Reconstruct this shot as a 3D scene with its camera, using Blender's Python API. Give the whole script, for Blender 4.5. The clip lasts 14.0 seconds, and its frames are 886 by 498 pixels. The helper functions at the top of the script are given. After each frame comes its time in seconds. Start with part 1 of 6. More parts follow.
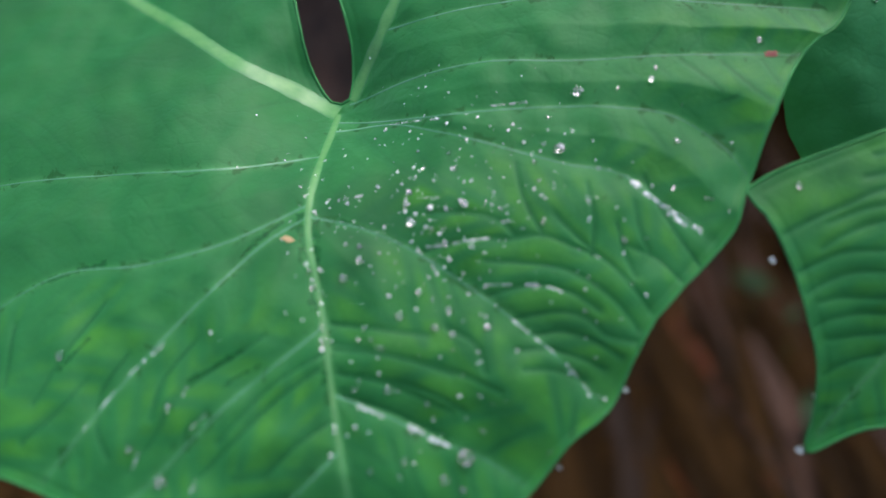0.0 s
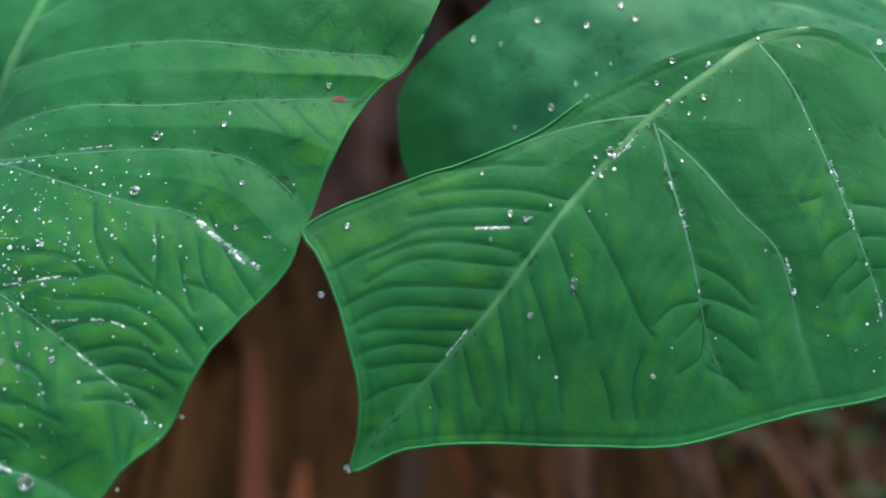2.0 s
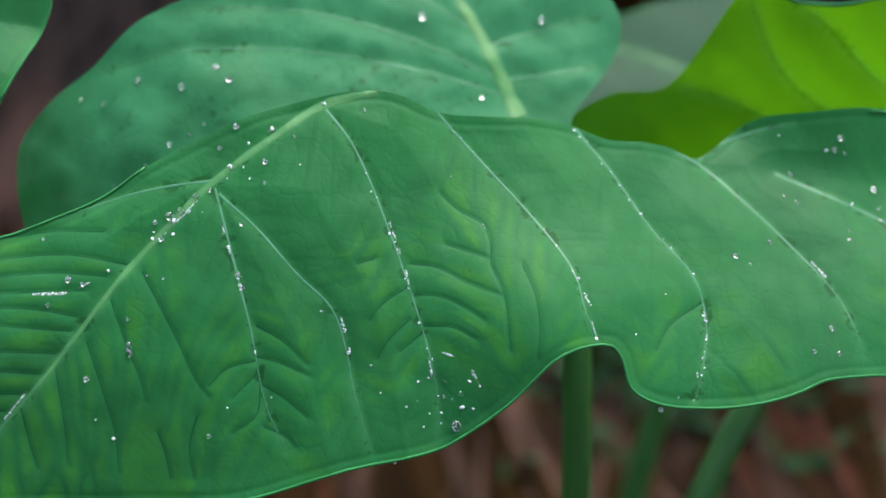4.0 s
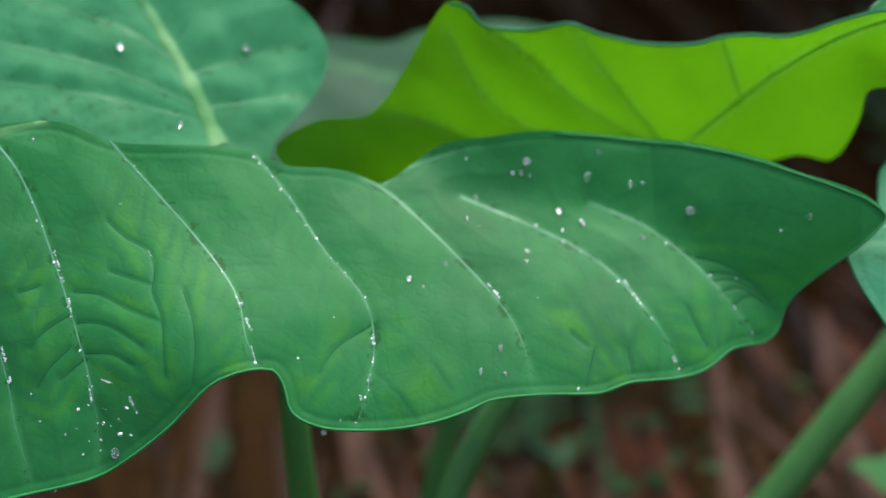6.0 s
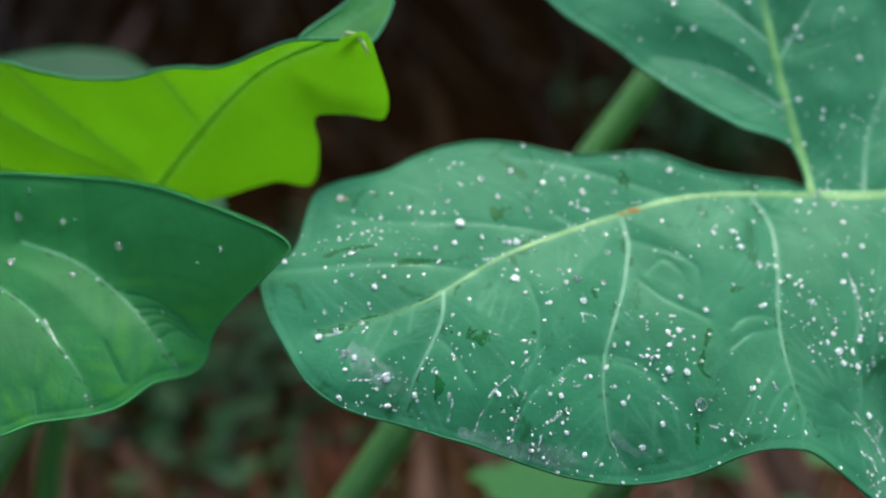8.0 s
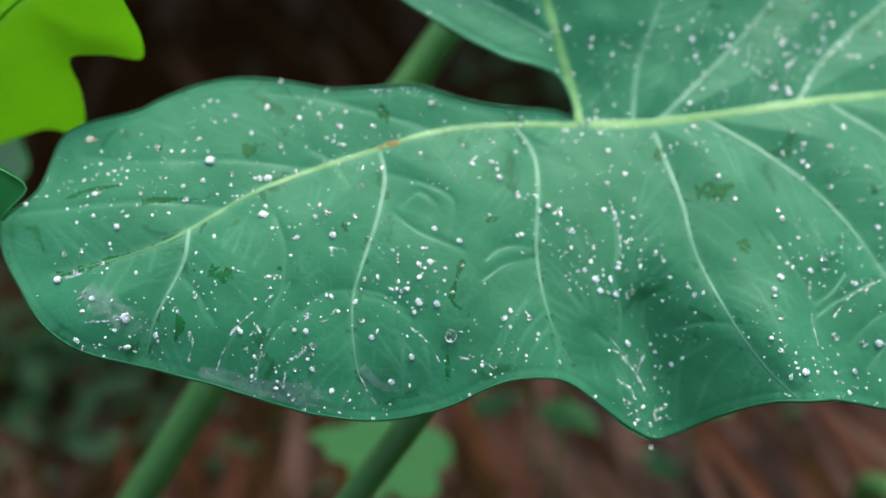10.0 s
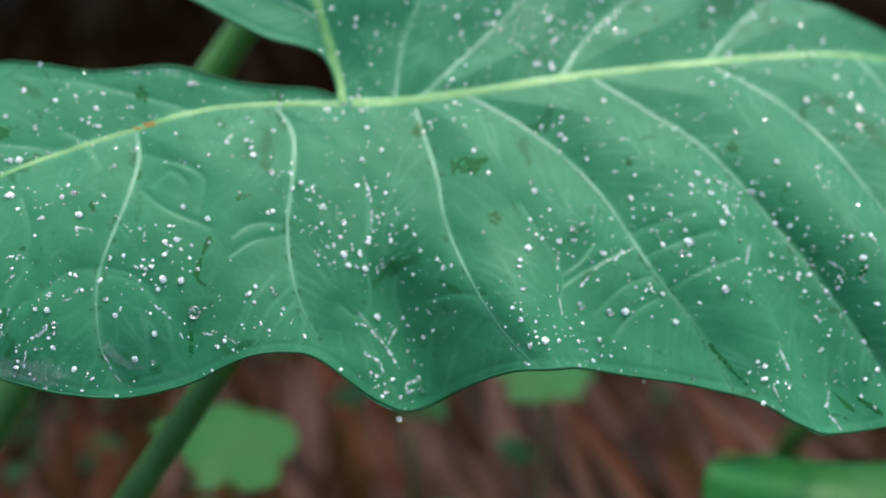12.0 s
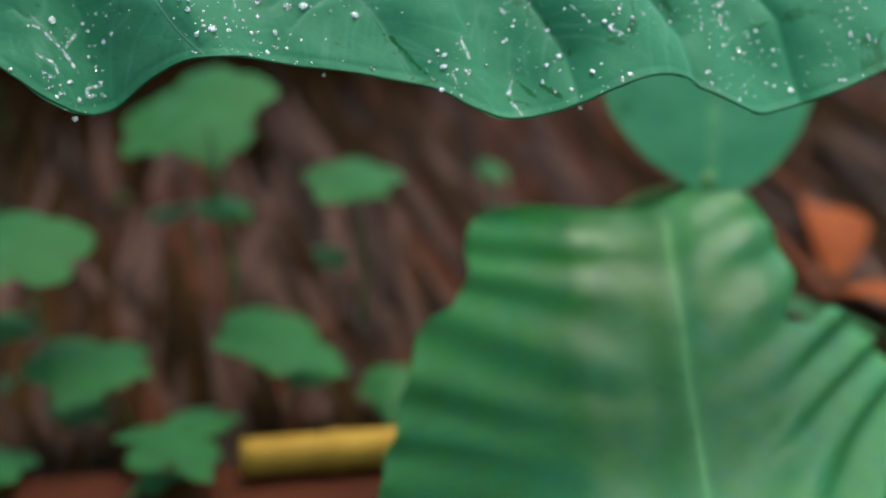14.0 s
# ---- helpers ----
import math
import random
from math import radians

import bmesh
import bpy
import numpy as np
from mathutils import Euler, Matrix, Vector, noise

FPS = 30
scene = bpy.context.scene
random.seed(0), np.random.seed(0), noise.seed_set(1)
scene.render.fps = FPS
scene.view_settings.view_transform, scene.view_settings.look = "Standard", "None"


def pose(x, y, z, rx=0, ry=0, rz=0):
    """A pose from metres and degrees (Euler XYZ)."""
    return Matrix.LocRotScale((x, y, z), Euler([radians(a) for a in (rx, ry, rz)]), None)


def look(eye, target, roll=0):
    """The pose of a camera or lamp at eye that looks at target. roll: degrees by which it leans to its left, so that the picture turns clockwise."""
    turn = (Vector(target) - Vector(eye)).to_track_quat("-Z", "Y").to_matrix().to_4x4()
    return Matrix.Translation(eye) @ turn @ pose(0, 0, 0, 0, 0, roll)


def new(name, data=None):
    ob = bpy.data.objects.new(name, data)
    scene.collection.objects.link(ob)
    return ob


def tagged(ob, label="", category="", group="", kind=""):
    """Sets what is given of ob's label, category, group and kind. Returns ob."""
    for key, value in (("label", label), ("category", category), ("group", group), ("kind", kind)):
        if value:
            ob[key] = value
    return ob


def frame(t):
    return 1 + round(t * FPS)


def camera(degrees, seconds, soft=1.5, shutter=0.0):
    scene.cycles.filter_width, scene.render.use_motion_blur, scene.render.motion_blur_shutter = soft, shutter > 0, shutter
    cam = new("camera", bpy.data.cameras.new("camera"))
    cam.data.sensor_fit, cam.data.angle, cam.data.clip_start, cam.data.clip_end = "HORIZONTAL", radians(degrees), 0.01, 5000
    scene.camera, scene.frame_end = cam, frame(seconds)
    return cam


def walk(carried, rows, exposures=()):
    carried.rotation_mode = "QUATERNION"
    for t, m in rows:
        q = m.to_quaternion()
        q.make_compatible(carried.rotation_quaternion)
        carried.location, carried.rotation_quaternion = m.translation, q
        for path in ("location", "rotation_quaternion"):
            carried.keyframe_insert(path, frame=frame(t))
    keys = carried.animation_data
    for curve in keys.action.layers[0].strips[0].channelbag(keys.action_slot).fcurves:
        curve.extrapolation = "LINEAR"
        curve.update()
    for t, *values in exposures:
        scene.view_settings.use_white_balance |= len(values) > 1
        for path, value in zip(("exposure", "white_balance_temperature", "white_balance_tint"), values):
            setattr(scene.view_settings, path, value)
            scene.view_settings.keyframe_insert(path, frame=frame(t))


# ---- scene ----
from mathutils import bvhtree, geometry, kdtree

cam = camera(40.0, 14.0, soft=1.6)
EYE, TILT = 0.62, -28.0
BASE = pose(0, 0, EYE, TILT, 0, 0)
ROWS = [
    (0, 0.0000, 0.0000, 0.0000, 0.000, 0.000, 0.000),
    (0.5, 0.0168, -0.0075, 0.0044, -0.263, -0.271, -0.040),
    (1, 0.0349, -0.0141, 0.0112, -1.069, -0.858, 0.008),
    (1.5, 0.0843, -0.0239, 0.0181, -0.932, -1.186, 0.159),
    (2, 0.1444, -0.0337, 0.0250, -1.381, -1.622, 0.488),
    (2.5, 0.1894, -0.0396, 0.0437, -2.223, -2.656, 0.513),
    (3, 0.2268, -0.0486, 0.0482, -3.545, -1.606, 0.767),
    (3.2, 0.2484, -0.0500, 0.0516, -3.250, -2.520, 0.897),
    (5.3, 0.3425, -0.0594, 0.0432, -3.418, -0.940, 1.729),
    (5.5, 0.3613, -0.0606, 0.0428, -3.650, -0.973, 1.687),
    (6, 0.4148, -0.0641, 0.0446, -4.393, -0.676, 2.118),
    (6.5, 0.4715, -0.0751, 0.0446, -4.820, 0.340, 2.899),
    (7, 0.5233, -0.0791, 0.0599, -5.409, -0.462, 3.579),
    (7.5, 0.5847, -0.0880, 0.0541, -6.700, 0.082, 3.988),
    (8, 0.6269, -0.0867, 0.0469, -7.638, -0.898, 4.478),
    (8.5, 0.6547, -0.0862, 0.0394, -7.855, -1.202, 5.013),
    (8.7, 0.6614, -0.0864, 0.0351, -8.473, -1.316, 5.009),
    (10.8, 0.7459, -0.0896, 0.0111, -9.252, -1.485, 6.573),
    (11, 0.7525, -0.0911, 0.0114, -9.657, -1.775, 6.497),
    (11.5, 0.7819, -0.0986, 0.0005, -9.622, -1.061, 6.922),
    (12, 0.8055, -0.1067, -0.0085, -9.955, -1.187, 7.238),
    (12.5, 0.8274, -0.1151, -0.0249, -10.324, -1.440, 7.782),
    (13, 0.8489, -0.1188, -0.0572, -10.767, -1.280, 8.495),
    (13.5, 0.8719, -0.1192, -0.0852, -12.208, -2.355, 8.887),
    (14, 0.9033, -0.1291, -0.1241, -11.603, -4.170, 9.552),
]
walk(cam, [(t, BASE @ pose(x, y, z, 90 + pitch, roll, yaw)) for t, x, y, z, yaw, pitch, roll in ROWS], [(0, 0.70, 6380, 12), (3, 0.96, 6400, 10), (5.5, 1.03, 6500, 8), (7.5, 0.90, 6500, 7), (12, 0.83, 6450, 7), (13, 0.74, 6450, 7), (14, 0.73, 6450, 7)])
cam.data.dof.use_dof = True
cam.data.dof.focus_distance = 0.463
cam.data.dof.aperture_fstop = 3.2

# ---------------------------------------------------------------- light
world = bpy.data.worlds.new("overcast_sky")
scene.world = world
world.use_nodes = True
wn = world.node_tree.nodes
sky = wn.new("ShaderNodeTexSky")
sky.sky_type = "NISHITA"
sky.sun_disc = False
sky.sun_elevation, sky.sun_rotation = radians(65), radians(37)
sky.dust_density = 5.0
wn["Background"].inputs["Strength"].default_value = 0.25
world.node_tree.links.new(sky.outputs["Color"], wn["Background"].inputs["Color"])
sun = new("sun", bpy.data.lights.new("sun", "SUN"))
sun.data.energy, sun.data.angle, sun.data.color = 1.35, radians(35), (1.0, 0.98, 0.95)
sun.matrix_world = look((0.8, 1.05, 2.9), (0, 0, 0))

# ---------------------------------------------------------------- materials


def material(name):
    m = bpy.data.materials.new(name)
    m.use_nodes = True
    t = m.node_tree
    return m, t, t.nodes, t.nodes["Principled BSDF"], t.nodes["Material Output"]


def add_noise(t, scale, detail=4.0, rough=0.55, distort=0.0, coord="Object", stretch=None):
    tc = t.nodes.new("ShaderNodeTexCoord")
    n = t.nodes.new("ShaderNodeTexNoise")
    n.inputs["Scale"].default_value = scale
    n.inputs["Detail"].default_value = detail
    n.inputs["Roughness"].default_value = rough
    n.inputs["Distortion"].default_value = distort
    src = tc.outputs[coord]
    if stretch:
        mp = t.nodes.new("ShaderNodeMapping")
        mp.inputs["Scale"].default_value = stretch
        t.links.new(src, mp.inputs["Vector"])
        src = mp.outputs["Vector"]
    t.links.new(src, n.inputs["Vector"])
    return n.outputs["Fac"]


def ramp(t, fac, stops):
    r = t.nodes.new("ShaderNodeValToRGB")
    e = r.color_ramp.elements
    while len(e) < len(stops):
        e.new(0.5)
    for k, (p, c) in enumerate(stops):
        e[k].position, e[k].color = p, (*c, 1)
    t.links.new(fac, r.inputs["Fac"])
    return r.outputs["Color"]


def mix_colour(t, fac, a, b):
    m = t.nodes.new("ShaderNodeMix")
    m.data_type = "RGBA"
    for k, v in ((0, fac), (6, a), (7, b)):
        if hasattr(v, "is_output"):
            t.links.new(v, m.inputs[k])
        else:
            m.inputs[k].default_value = v if k == 0 else (*v, 1)
    return m.outputs[2]


def maths(t, op, a, b=0.0):
    m = t.nodes.new("ShaderNodeMath")
    m.operation = op
    for k, v in enumerate((a, b)):
        if hasattr(v, "is_output"):
            t.links.new(v, m.inputs[k])
        else:
            m.inputs[k].default_value = v
    return m.outputs[0]


def attribute(t, name):
    a = t.nodes.new("ShaderNodeAttribute")
    a.attribute_name = name
    return a.outputs["Fac"]


def bump(t, height, bsdf, strength, distance):
    b = t.nodes.new("ShaderNodeBump")
    b.inputs["Strength"].default_value = strength
    b.inputs["Distance"].default_value = distance
    t.links.new(height, b.inputs["Height"])
    t.links.new(b.outputs["Normal"], bsdf.inputs["Normal"])
    return b.outputs["Normal"]


def network(t, cell):
    """Lines of a wandering net, as of the finest veins: one on them, nought between."""
    tc = t.nodes.new("ShaderNodeTexCoord")
    wander = t.nodes.new("ShaderNodeTexNoise")
    wander.inputs["Scale"].default_value = cell * 0.6
    t.links.new(tc.outputs["Object"], wander.inputs["Vector"])
    shift = t.nodes.new("ShaderNodeVectorMath")
    shift.operation = "SCALE"
    shift.inputs["Scale"].default_value = 0.9 / cell
    t.links.new(wander.outputs["Color"], shift.inputs[0])
    moved = t.nodes.new("ShaderNodeVectorMath")
    t.links.new(tc.outputs["Object"], moved.inputs[0])
    t.links.new(shift.outputs[0], moved.inputs[1])
    cells = t.nodes.new("ShaderNodeTexVoronoi")
    cells.feature = "DISTANCE_TO_EDGE"
    cells.inputs["Scale"].default_value = cell
    t.links.new(moved.outputs[0], cells.inputs["Vector"])
    line = maths(t, "SUBTRACT", 1.0, maths(t, "MULTIPLY", cells.outputs["Distance"], 9.0))
    line.node.use_clamp = True
    line = maths(t, "MULTIPLY", line, maths(t, "MULTIPLY", add_noise(t, 60.0, 2.0), 1.6))
    line.node.use_clamp = True
    return line


def leaf_material(name, dark, mid, light, glow, translucent=0.30, rough=0.56, gloss=0.24, streak=0.85, line=None, sheen=0.18, stains=0.0, pale=(0.08, 0.30, 0.10), crisp=0.8, net=0.10, cell=120.0):
    """Waxy leaf: mottled green, another shade in the fine veins, letting some light through."""
    m, t, n, b, out = material(name)
    blotch = add_noise(t, 11.0, 3.0, 0.6, 0.6)
    grain = add_noise(t, 190.0, 5.0, 0.65)
    cells = add_noise(t, 42.0, 3.0, 0.55, 0.8)
    base = ramp(t, blotch, [(0.28, dark), (0.5, mid), (0.8, mid)])
    puff = maths(t, "MULTIPLY", attribute(t, "puff"), maths(t, "SUBTRACT", maths(t, "MULTIPLY", cells, 2.8), 0.9))
    puff.node.use_clamp = True
    base = mix_colour(t, maths(t, "MULTIPLY", puff, streak), base, light)
    base = mix_colour(t, maths(t, "MULTIPLY", maths(t, "POWER", grain, 1.6), 0.6), base, tuple(c * 0.8 for c in dark))
    # Without line, fine-vein grooves get their shade painted as a darker tone.
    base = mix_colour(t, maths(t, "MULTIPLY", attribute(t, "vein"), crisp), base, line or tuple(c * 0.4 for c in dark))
    mesh_lines = network(t, cell)
    base = mix_colour(t, maths(t, "MULTIPLY", mesh_lines, net), base, line or tuple(c * 0.55 for c in dark))
    halo = maths(t, "MULTIPLY", attribute(t, "halo"), maths(t, "ADD", maths(t, "MULTIPLY", add_noise(t, 120.0, 3.0), 0.9), 0.1))
    halo.node.use_clamp = True
    base = mix_colour(t, halo, base, pale)
    soak = maths(t, "MULTIPLY", maths(t, "SUBTRACT", maths(t, "ADD", add_noise(t, 150.0, 4.0, 0.6, 0.8), maths(t, "MULTIPLY", attribute(t, "rib"), 0.17)), 0.70), 16.0)
    soak.node.use_clamp = True
    base = mix_colour(t, maths(t, "MULTIPLY", soak, 0.8), base, (dark[0] * 0.25, dark[1] * 0.5, dark[2] * 0.3))
    if stains:
        wet = maths(t, "MULTIPLY", maths(t, "SUBTRACT", add_noise(t, 34.0, 5.0, 0.62, 1.5), 0.62), 20.0)
        wet.node.use_clamp = True
        base = mix_colour(t, maths(t, "MULTIPLY", wet, stains), base, (dark[0] * 0.15, dark[1] * 0.55, dark[2] * 0.35))
    t.links.new(base, b.inputs["Base Color"])
    b.inputs["Specular IOR Level"].default_value = gloss
    b.inputs["Sheen Weight"].default_value = sheen
    b.inputs["Sheen Roughness"].default_value = 0.45
    b.inputs["Sheen Tint"].default_value = (0.5, 1.0, 0.88, 1)
    t.links.new(maths(t, "ADD", maths(t, "MULTIPLY", grain, 0.22), rough - 0.1), b.inputs["Roughness"])
    relief = maths(t, "ADD", maths(t, "MULTIPLY", add_noise(t, 520.0, 3.0, 0.6), 0.4), maths(t, "MULTIPLY", cells, 0.5))
    bump(t, maths(t, "SUBTRACT", relief, maths(t, "MULTIPLY", mesh_lines, 1.6 * net)), b, 0.34, 0.001)
    tr = n.new("ShaderNodeBsdfTranslucent")
    t.links.new(mix_colour(t, 0.3, glow, base), tr.inputs["Color"])
    mx = n.new("ShaderNodeMixShader")
    mx.inputs[0].default_value = translucent
    t.links.new(b.outputs[0], mx.inputs[1])
    t.links.new(tr.outputs[0], mx.inputs[2])
    t.links.new(mx.outputs[0], out.inputs["Surface"])
    return m


def plain_material(name, lo, hi, scale, rough=0.6, spec=0.4, relief=0.15, distance=0.001, stretch=None, apiece=0.0):
    m, t, n, b, out = material(name)
    f = add_noise(t, scale, 5.0, 0.6, 0.3, stretch=stretch)
    g = add_noise(t, scale * 9, 3.0, 0.6, stretch=stretch)
    if apiece:
        island = n.new("ShaderNodeNewGeometry").outputs["Random Per Island"]
        f = maths(t, "ADD", maths(t, "MULTIPLY", f, 1 - apiece), maths(t, "MULTIPLY", island, apiece))
    c = ramp(t, f, [(0.3, lo), (0.7, hi)])
    c = mix_colour(t, maths(t, "MULTIPLY", g, 0.4), c, tuple(v * 0.6 for v in lo))
    t.links.new(c, b.inputs["Base Color"])
    b.inputs["Roughness"].default_value = rough
    b.inputs["Specular IOR Level"].default_value = spec
    bump(t, g, b, relief, distance)
    return m


GREEN = leaf_material("taro_leaf", (0.0115, 0.124, 0.036), (0.0155, 0.182, 0.048), (0.066, 0.31, 0.018), (0.06, 0.42, 0.04), streak=0.7, crisp=0.75, sheen=0.14)
BLUE_GREEN = leaf_material("wet_taro_leaf", (0.020, 0.17, 0.079), (0.026, 0.22, 0.107), (0.034, 0.25, 0.112), (0.07, 0.40, 0.08), rough=0.56, gloss=0.26, sheen=0.5, streak=0.35, line=(0.10, 0.34, 0.20), stains=0.75, pale=(0.13, 0.34, 0.21), crisp=0.55, net=0.09, cell=120.0)
YOUNG = leaf_material("young_leaf", (0.045, 0.21, 0.006), (0.058, 0.255, 0.008), (0.08, 0.30, 0.010), (0.115, 0.35, 0.003), translucent=0.62, rough=0.5, streak=0.2, gloss=0.12, sheen=0.0)
YOUNG_RIB = leaf_material("young_rib", (0.03, 0.12, 0.006), (0.04, 0.15, 0.007), (0.05, 0.18, 0.010), (0.115, 0.36, 0.004), translucent=0.8, rough=0.5)


def rib_material(name, leaf_tone, lo, hi, shine=0.4):
    """Pale vein that passes into the tone of the blade where it thins out."""
    m, t, n, b, out = material(name)
    f = add_noise(t, 70.0, 4.0, 0.6, 0.3)
    c = ramp(t, f, [(0.3, lo), (0.7, hi)])
    f = maths(t, "MULTIPLY", attribute(t, "fade"), maths(t, "ADD", maths(t, "MULTIPLY", add_noise(t, 240.0, 3.0), 0.7), 0.55))
    f.node.use_clamp = True
    t.links.new(mix_colour(t, f, leaf_tone, c), b.inputs["Base Color"])
    b.inputs["Roughness"].default_value = 0.46 if shine > 0.2 else 0.65
    b.inputs["Specular IOR Level"].default_value = shine
    bump(t, add_noise(t, 420.0, 3.0), b, 0.15, 0.001)
    return m


# Paler, bluer copy of the leaf green: sky sheen painted into the colour.
SKY_PALE = leaf_material("sky_pale_leaf_lobe", (0.024, 0.18, 0.066), (0.038, 0.26, 0.108), (0.05, 0.29, 0.11), (0.07, 0.40, 0.08), sheen=0.5, streak=0.2)
RIB = rib_material("leaf_rib", (0.016, 0.17, 0.050), (0.05, 0.22, 0.060), (0.115, 0.30, 0.095))
SLIM_RIB = rib_material("slim_rib", (0.014, 0.17, 0.048), (0.035, 0.22, 0.085), (0.12, 0.34, 0.20))
WET_VEIN = rib_material("wet_side_vein", (0.022, 0.20, 0.08), (0.07, 0.265, 0.145), (0.18, 0.39, 0.26))
FINE_RIB = rib_material("fine_rib", (0.022, 0.20, 0.08), (0.045, 0.24, 0.115), (0.12, 0.34, 0.20))
WET_RIB = rib_material("wet_rib", (0.022, 0.20, 0.08), (0.10, 0.29, 0.085), (0.19, 0.40, 0.12))
# Dark crease ribbon: the groove's shade, put into the colour.
CREASE_SHADE = rib_material("vein_crease_shade", (0.012, 0.15, 0.044), (0.006, 0.062, 0.018), (0.010, 0.10, 0.030), 0.12)
PALE_VEIN = rib_material("pale_fine_vein", (0.025, 0.21, 0.09), (0.04, 0.225, 0.11), (0.08, 0.29, 0.16))
RIM = plain_material("leaf_rim", (0.020, 0.17, 0.045), (0.035, 0.23, 0.065), 70, 0.6, 0.2)
DEEP_RIM = plain_material("dark_leaf_rim", (0.008, 0.085, 0.032), (0.016, 0.13, 0.05), 70, 0.6, 0.2)
STALK = plain_material("leaf_stalk", (0.035, 0.13, 0.03), (0.07, 0.22, 0.05), 30, 0.4, stretch=(1, 1, 0.2))


def water_material(name, cut, grain):
    """Clear rain with white patches in its colour, painted for highlights and inner reflections."""
    m, t, n, b, out = material(name)
    b.inputs["Base Color"].default_value = (1, 1, 1, 1)
    b.inputs["Roughness"].default_value = 0.03
    b.inputs["IOR"].default_value = 1.4
    b.inputs["Transmission Weight"].default_value = 1.0
    # Matt white that stands for the glints, mixed in by noise.
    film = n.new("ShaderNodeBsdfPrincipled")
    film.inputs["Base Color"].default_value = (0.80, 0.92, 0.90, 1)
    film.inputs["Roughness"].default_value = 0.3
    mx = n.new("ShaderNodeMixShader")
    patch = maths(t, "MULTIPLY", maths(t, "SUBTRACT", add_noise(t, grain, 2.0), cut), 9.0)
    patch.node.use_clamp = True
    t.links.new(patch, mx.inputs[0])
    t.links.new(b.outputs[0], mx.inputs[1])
    t.links.new(film.outputs[0], mx.inputs[2])
    t.links.new(mx.outputs[0], out.inputs["Surface"])
    return m


SILVER = water_material("glint_painted_water", 0.42, 900.0)
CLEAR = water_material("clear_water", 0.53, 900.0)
SILVER_BEAD = water_material("glint_painted_bead", 0.43, 1.1)
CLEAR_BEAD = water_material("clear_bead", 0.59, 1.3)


def film_material():
    """A thin broken skin of rainwater over wax: clear in places, its shine painted white in others."""
    m, t, n, b, out = material("water_film")
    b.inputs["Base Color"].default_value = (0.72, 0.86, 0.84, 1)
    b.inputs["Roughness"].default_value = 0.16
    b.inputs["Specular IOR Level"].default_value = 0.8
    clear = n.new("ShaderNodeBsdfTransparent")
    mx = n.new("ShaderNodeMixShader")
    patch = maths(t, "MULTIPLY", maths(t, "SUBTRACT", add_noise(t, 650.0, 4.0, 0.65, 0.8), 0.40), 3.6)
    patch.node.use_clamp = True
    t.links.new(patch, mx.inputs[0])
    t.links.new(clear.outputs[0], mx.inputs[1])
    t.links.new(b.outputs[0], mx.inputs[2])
    t.links.new(mx.outputs[0], out.inputs["Surface"])
    return m


FILM = film_material()


def patchy_material(name, lo, hi, rough, spec, grain, cut, sharp):
    """A thin uneven patch on a leaf that frays out towards its edges and lets the leaf show through its gaps."""
    m, t, n, b, out = material(name)
    t.links.new(ramp(t, add_noise(t, grain * 0.4, 3.0), [(0.3, lo), (0.7, hi)]), b.inputs["Base Color"])
    b.inputs["Roughness"].default_value = rough
    b.inputs["Specular IOR Level"].default_value = spec
    clear = n.new("ShaderNodeBsdfTransparent")
    mx = n.new("ShaderNodeMixShader")
    patch = maths(t, "MULTIPLY", maths(t, "SUBTRACT", maths(t, "ADD", add_noise(t, grain, 5.0, 0.68, 1.2), maths(t, "MULTIPLY", attribute(t, "fade"), 0.3)), cut), sharp)
    patch.node.use_clamp = True
    t.links.new(maths(t, "MULTIPLY", patch, maths(t, "MINIMUM", maths(t, "MULTIPLY", attribute(t, "fade"), 1.2), 0.9)), mx.inputs[0])
    t.links.new(clear.outputs[0], mx.inputs[1])
    t.links.new(b.outputs[0], mx.inputs[2])
    t.links.new(mx.outputs[0], out.inputs["Surface"])
    return m


HAZE = patchy_material("dried_water_film", (0.16, 0.36, 0.27), (0.40, 0.56, 0.50), 0.36, 0.6, 260.0, 0.60, 1.6)
STAIN_AND_SHADE = patchy_material("wet_stain_and_shade", (0.007, 0.100, 0.022), (0.011, 0.140, 0.032), 0.45, 0.2, 210.0, 0.66, 9.0)

# ---------------------------------------------------------------- building blocks


def place(x, y, z):
    """From the row of leaves' own axes (right, away, up along the leaves) to the world."""
    return BASE @ Vector((x, y, z))


AWAY = (BASE.to_3x3() @ Vector((0, 1, 0))).normalized()


def mesh_of(name, verts, faces, mat, smooth=True):
    me = bpy.data.meshes.new(name)
    me.from_pydata([tuple(v) for v in verts], [], faces)
    me.update()
    if smooth:
        me.polygons.foreach_set("use_smooth", [True] * len(me.polygons))
    if mat:
        me.materials.append(mat)
    return me


def part(name, me, parent, label=""):
    ob = new(name, me)
    ob.parent = parent
    return tagged(ob, label)


def thing(name, at, label, category, group="", kind=""):
    ob = new(name)
    ob.location = at
    ob.empty_display_size = 0.02
    bpy.context.view_layer.update()
    return tagged(ob, label, category, group, kind)


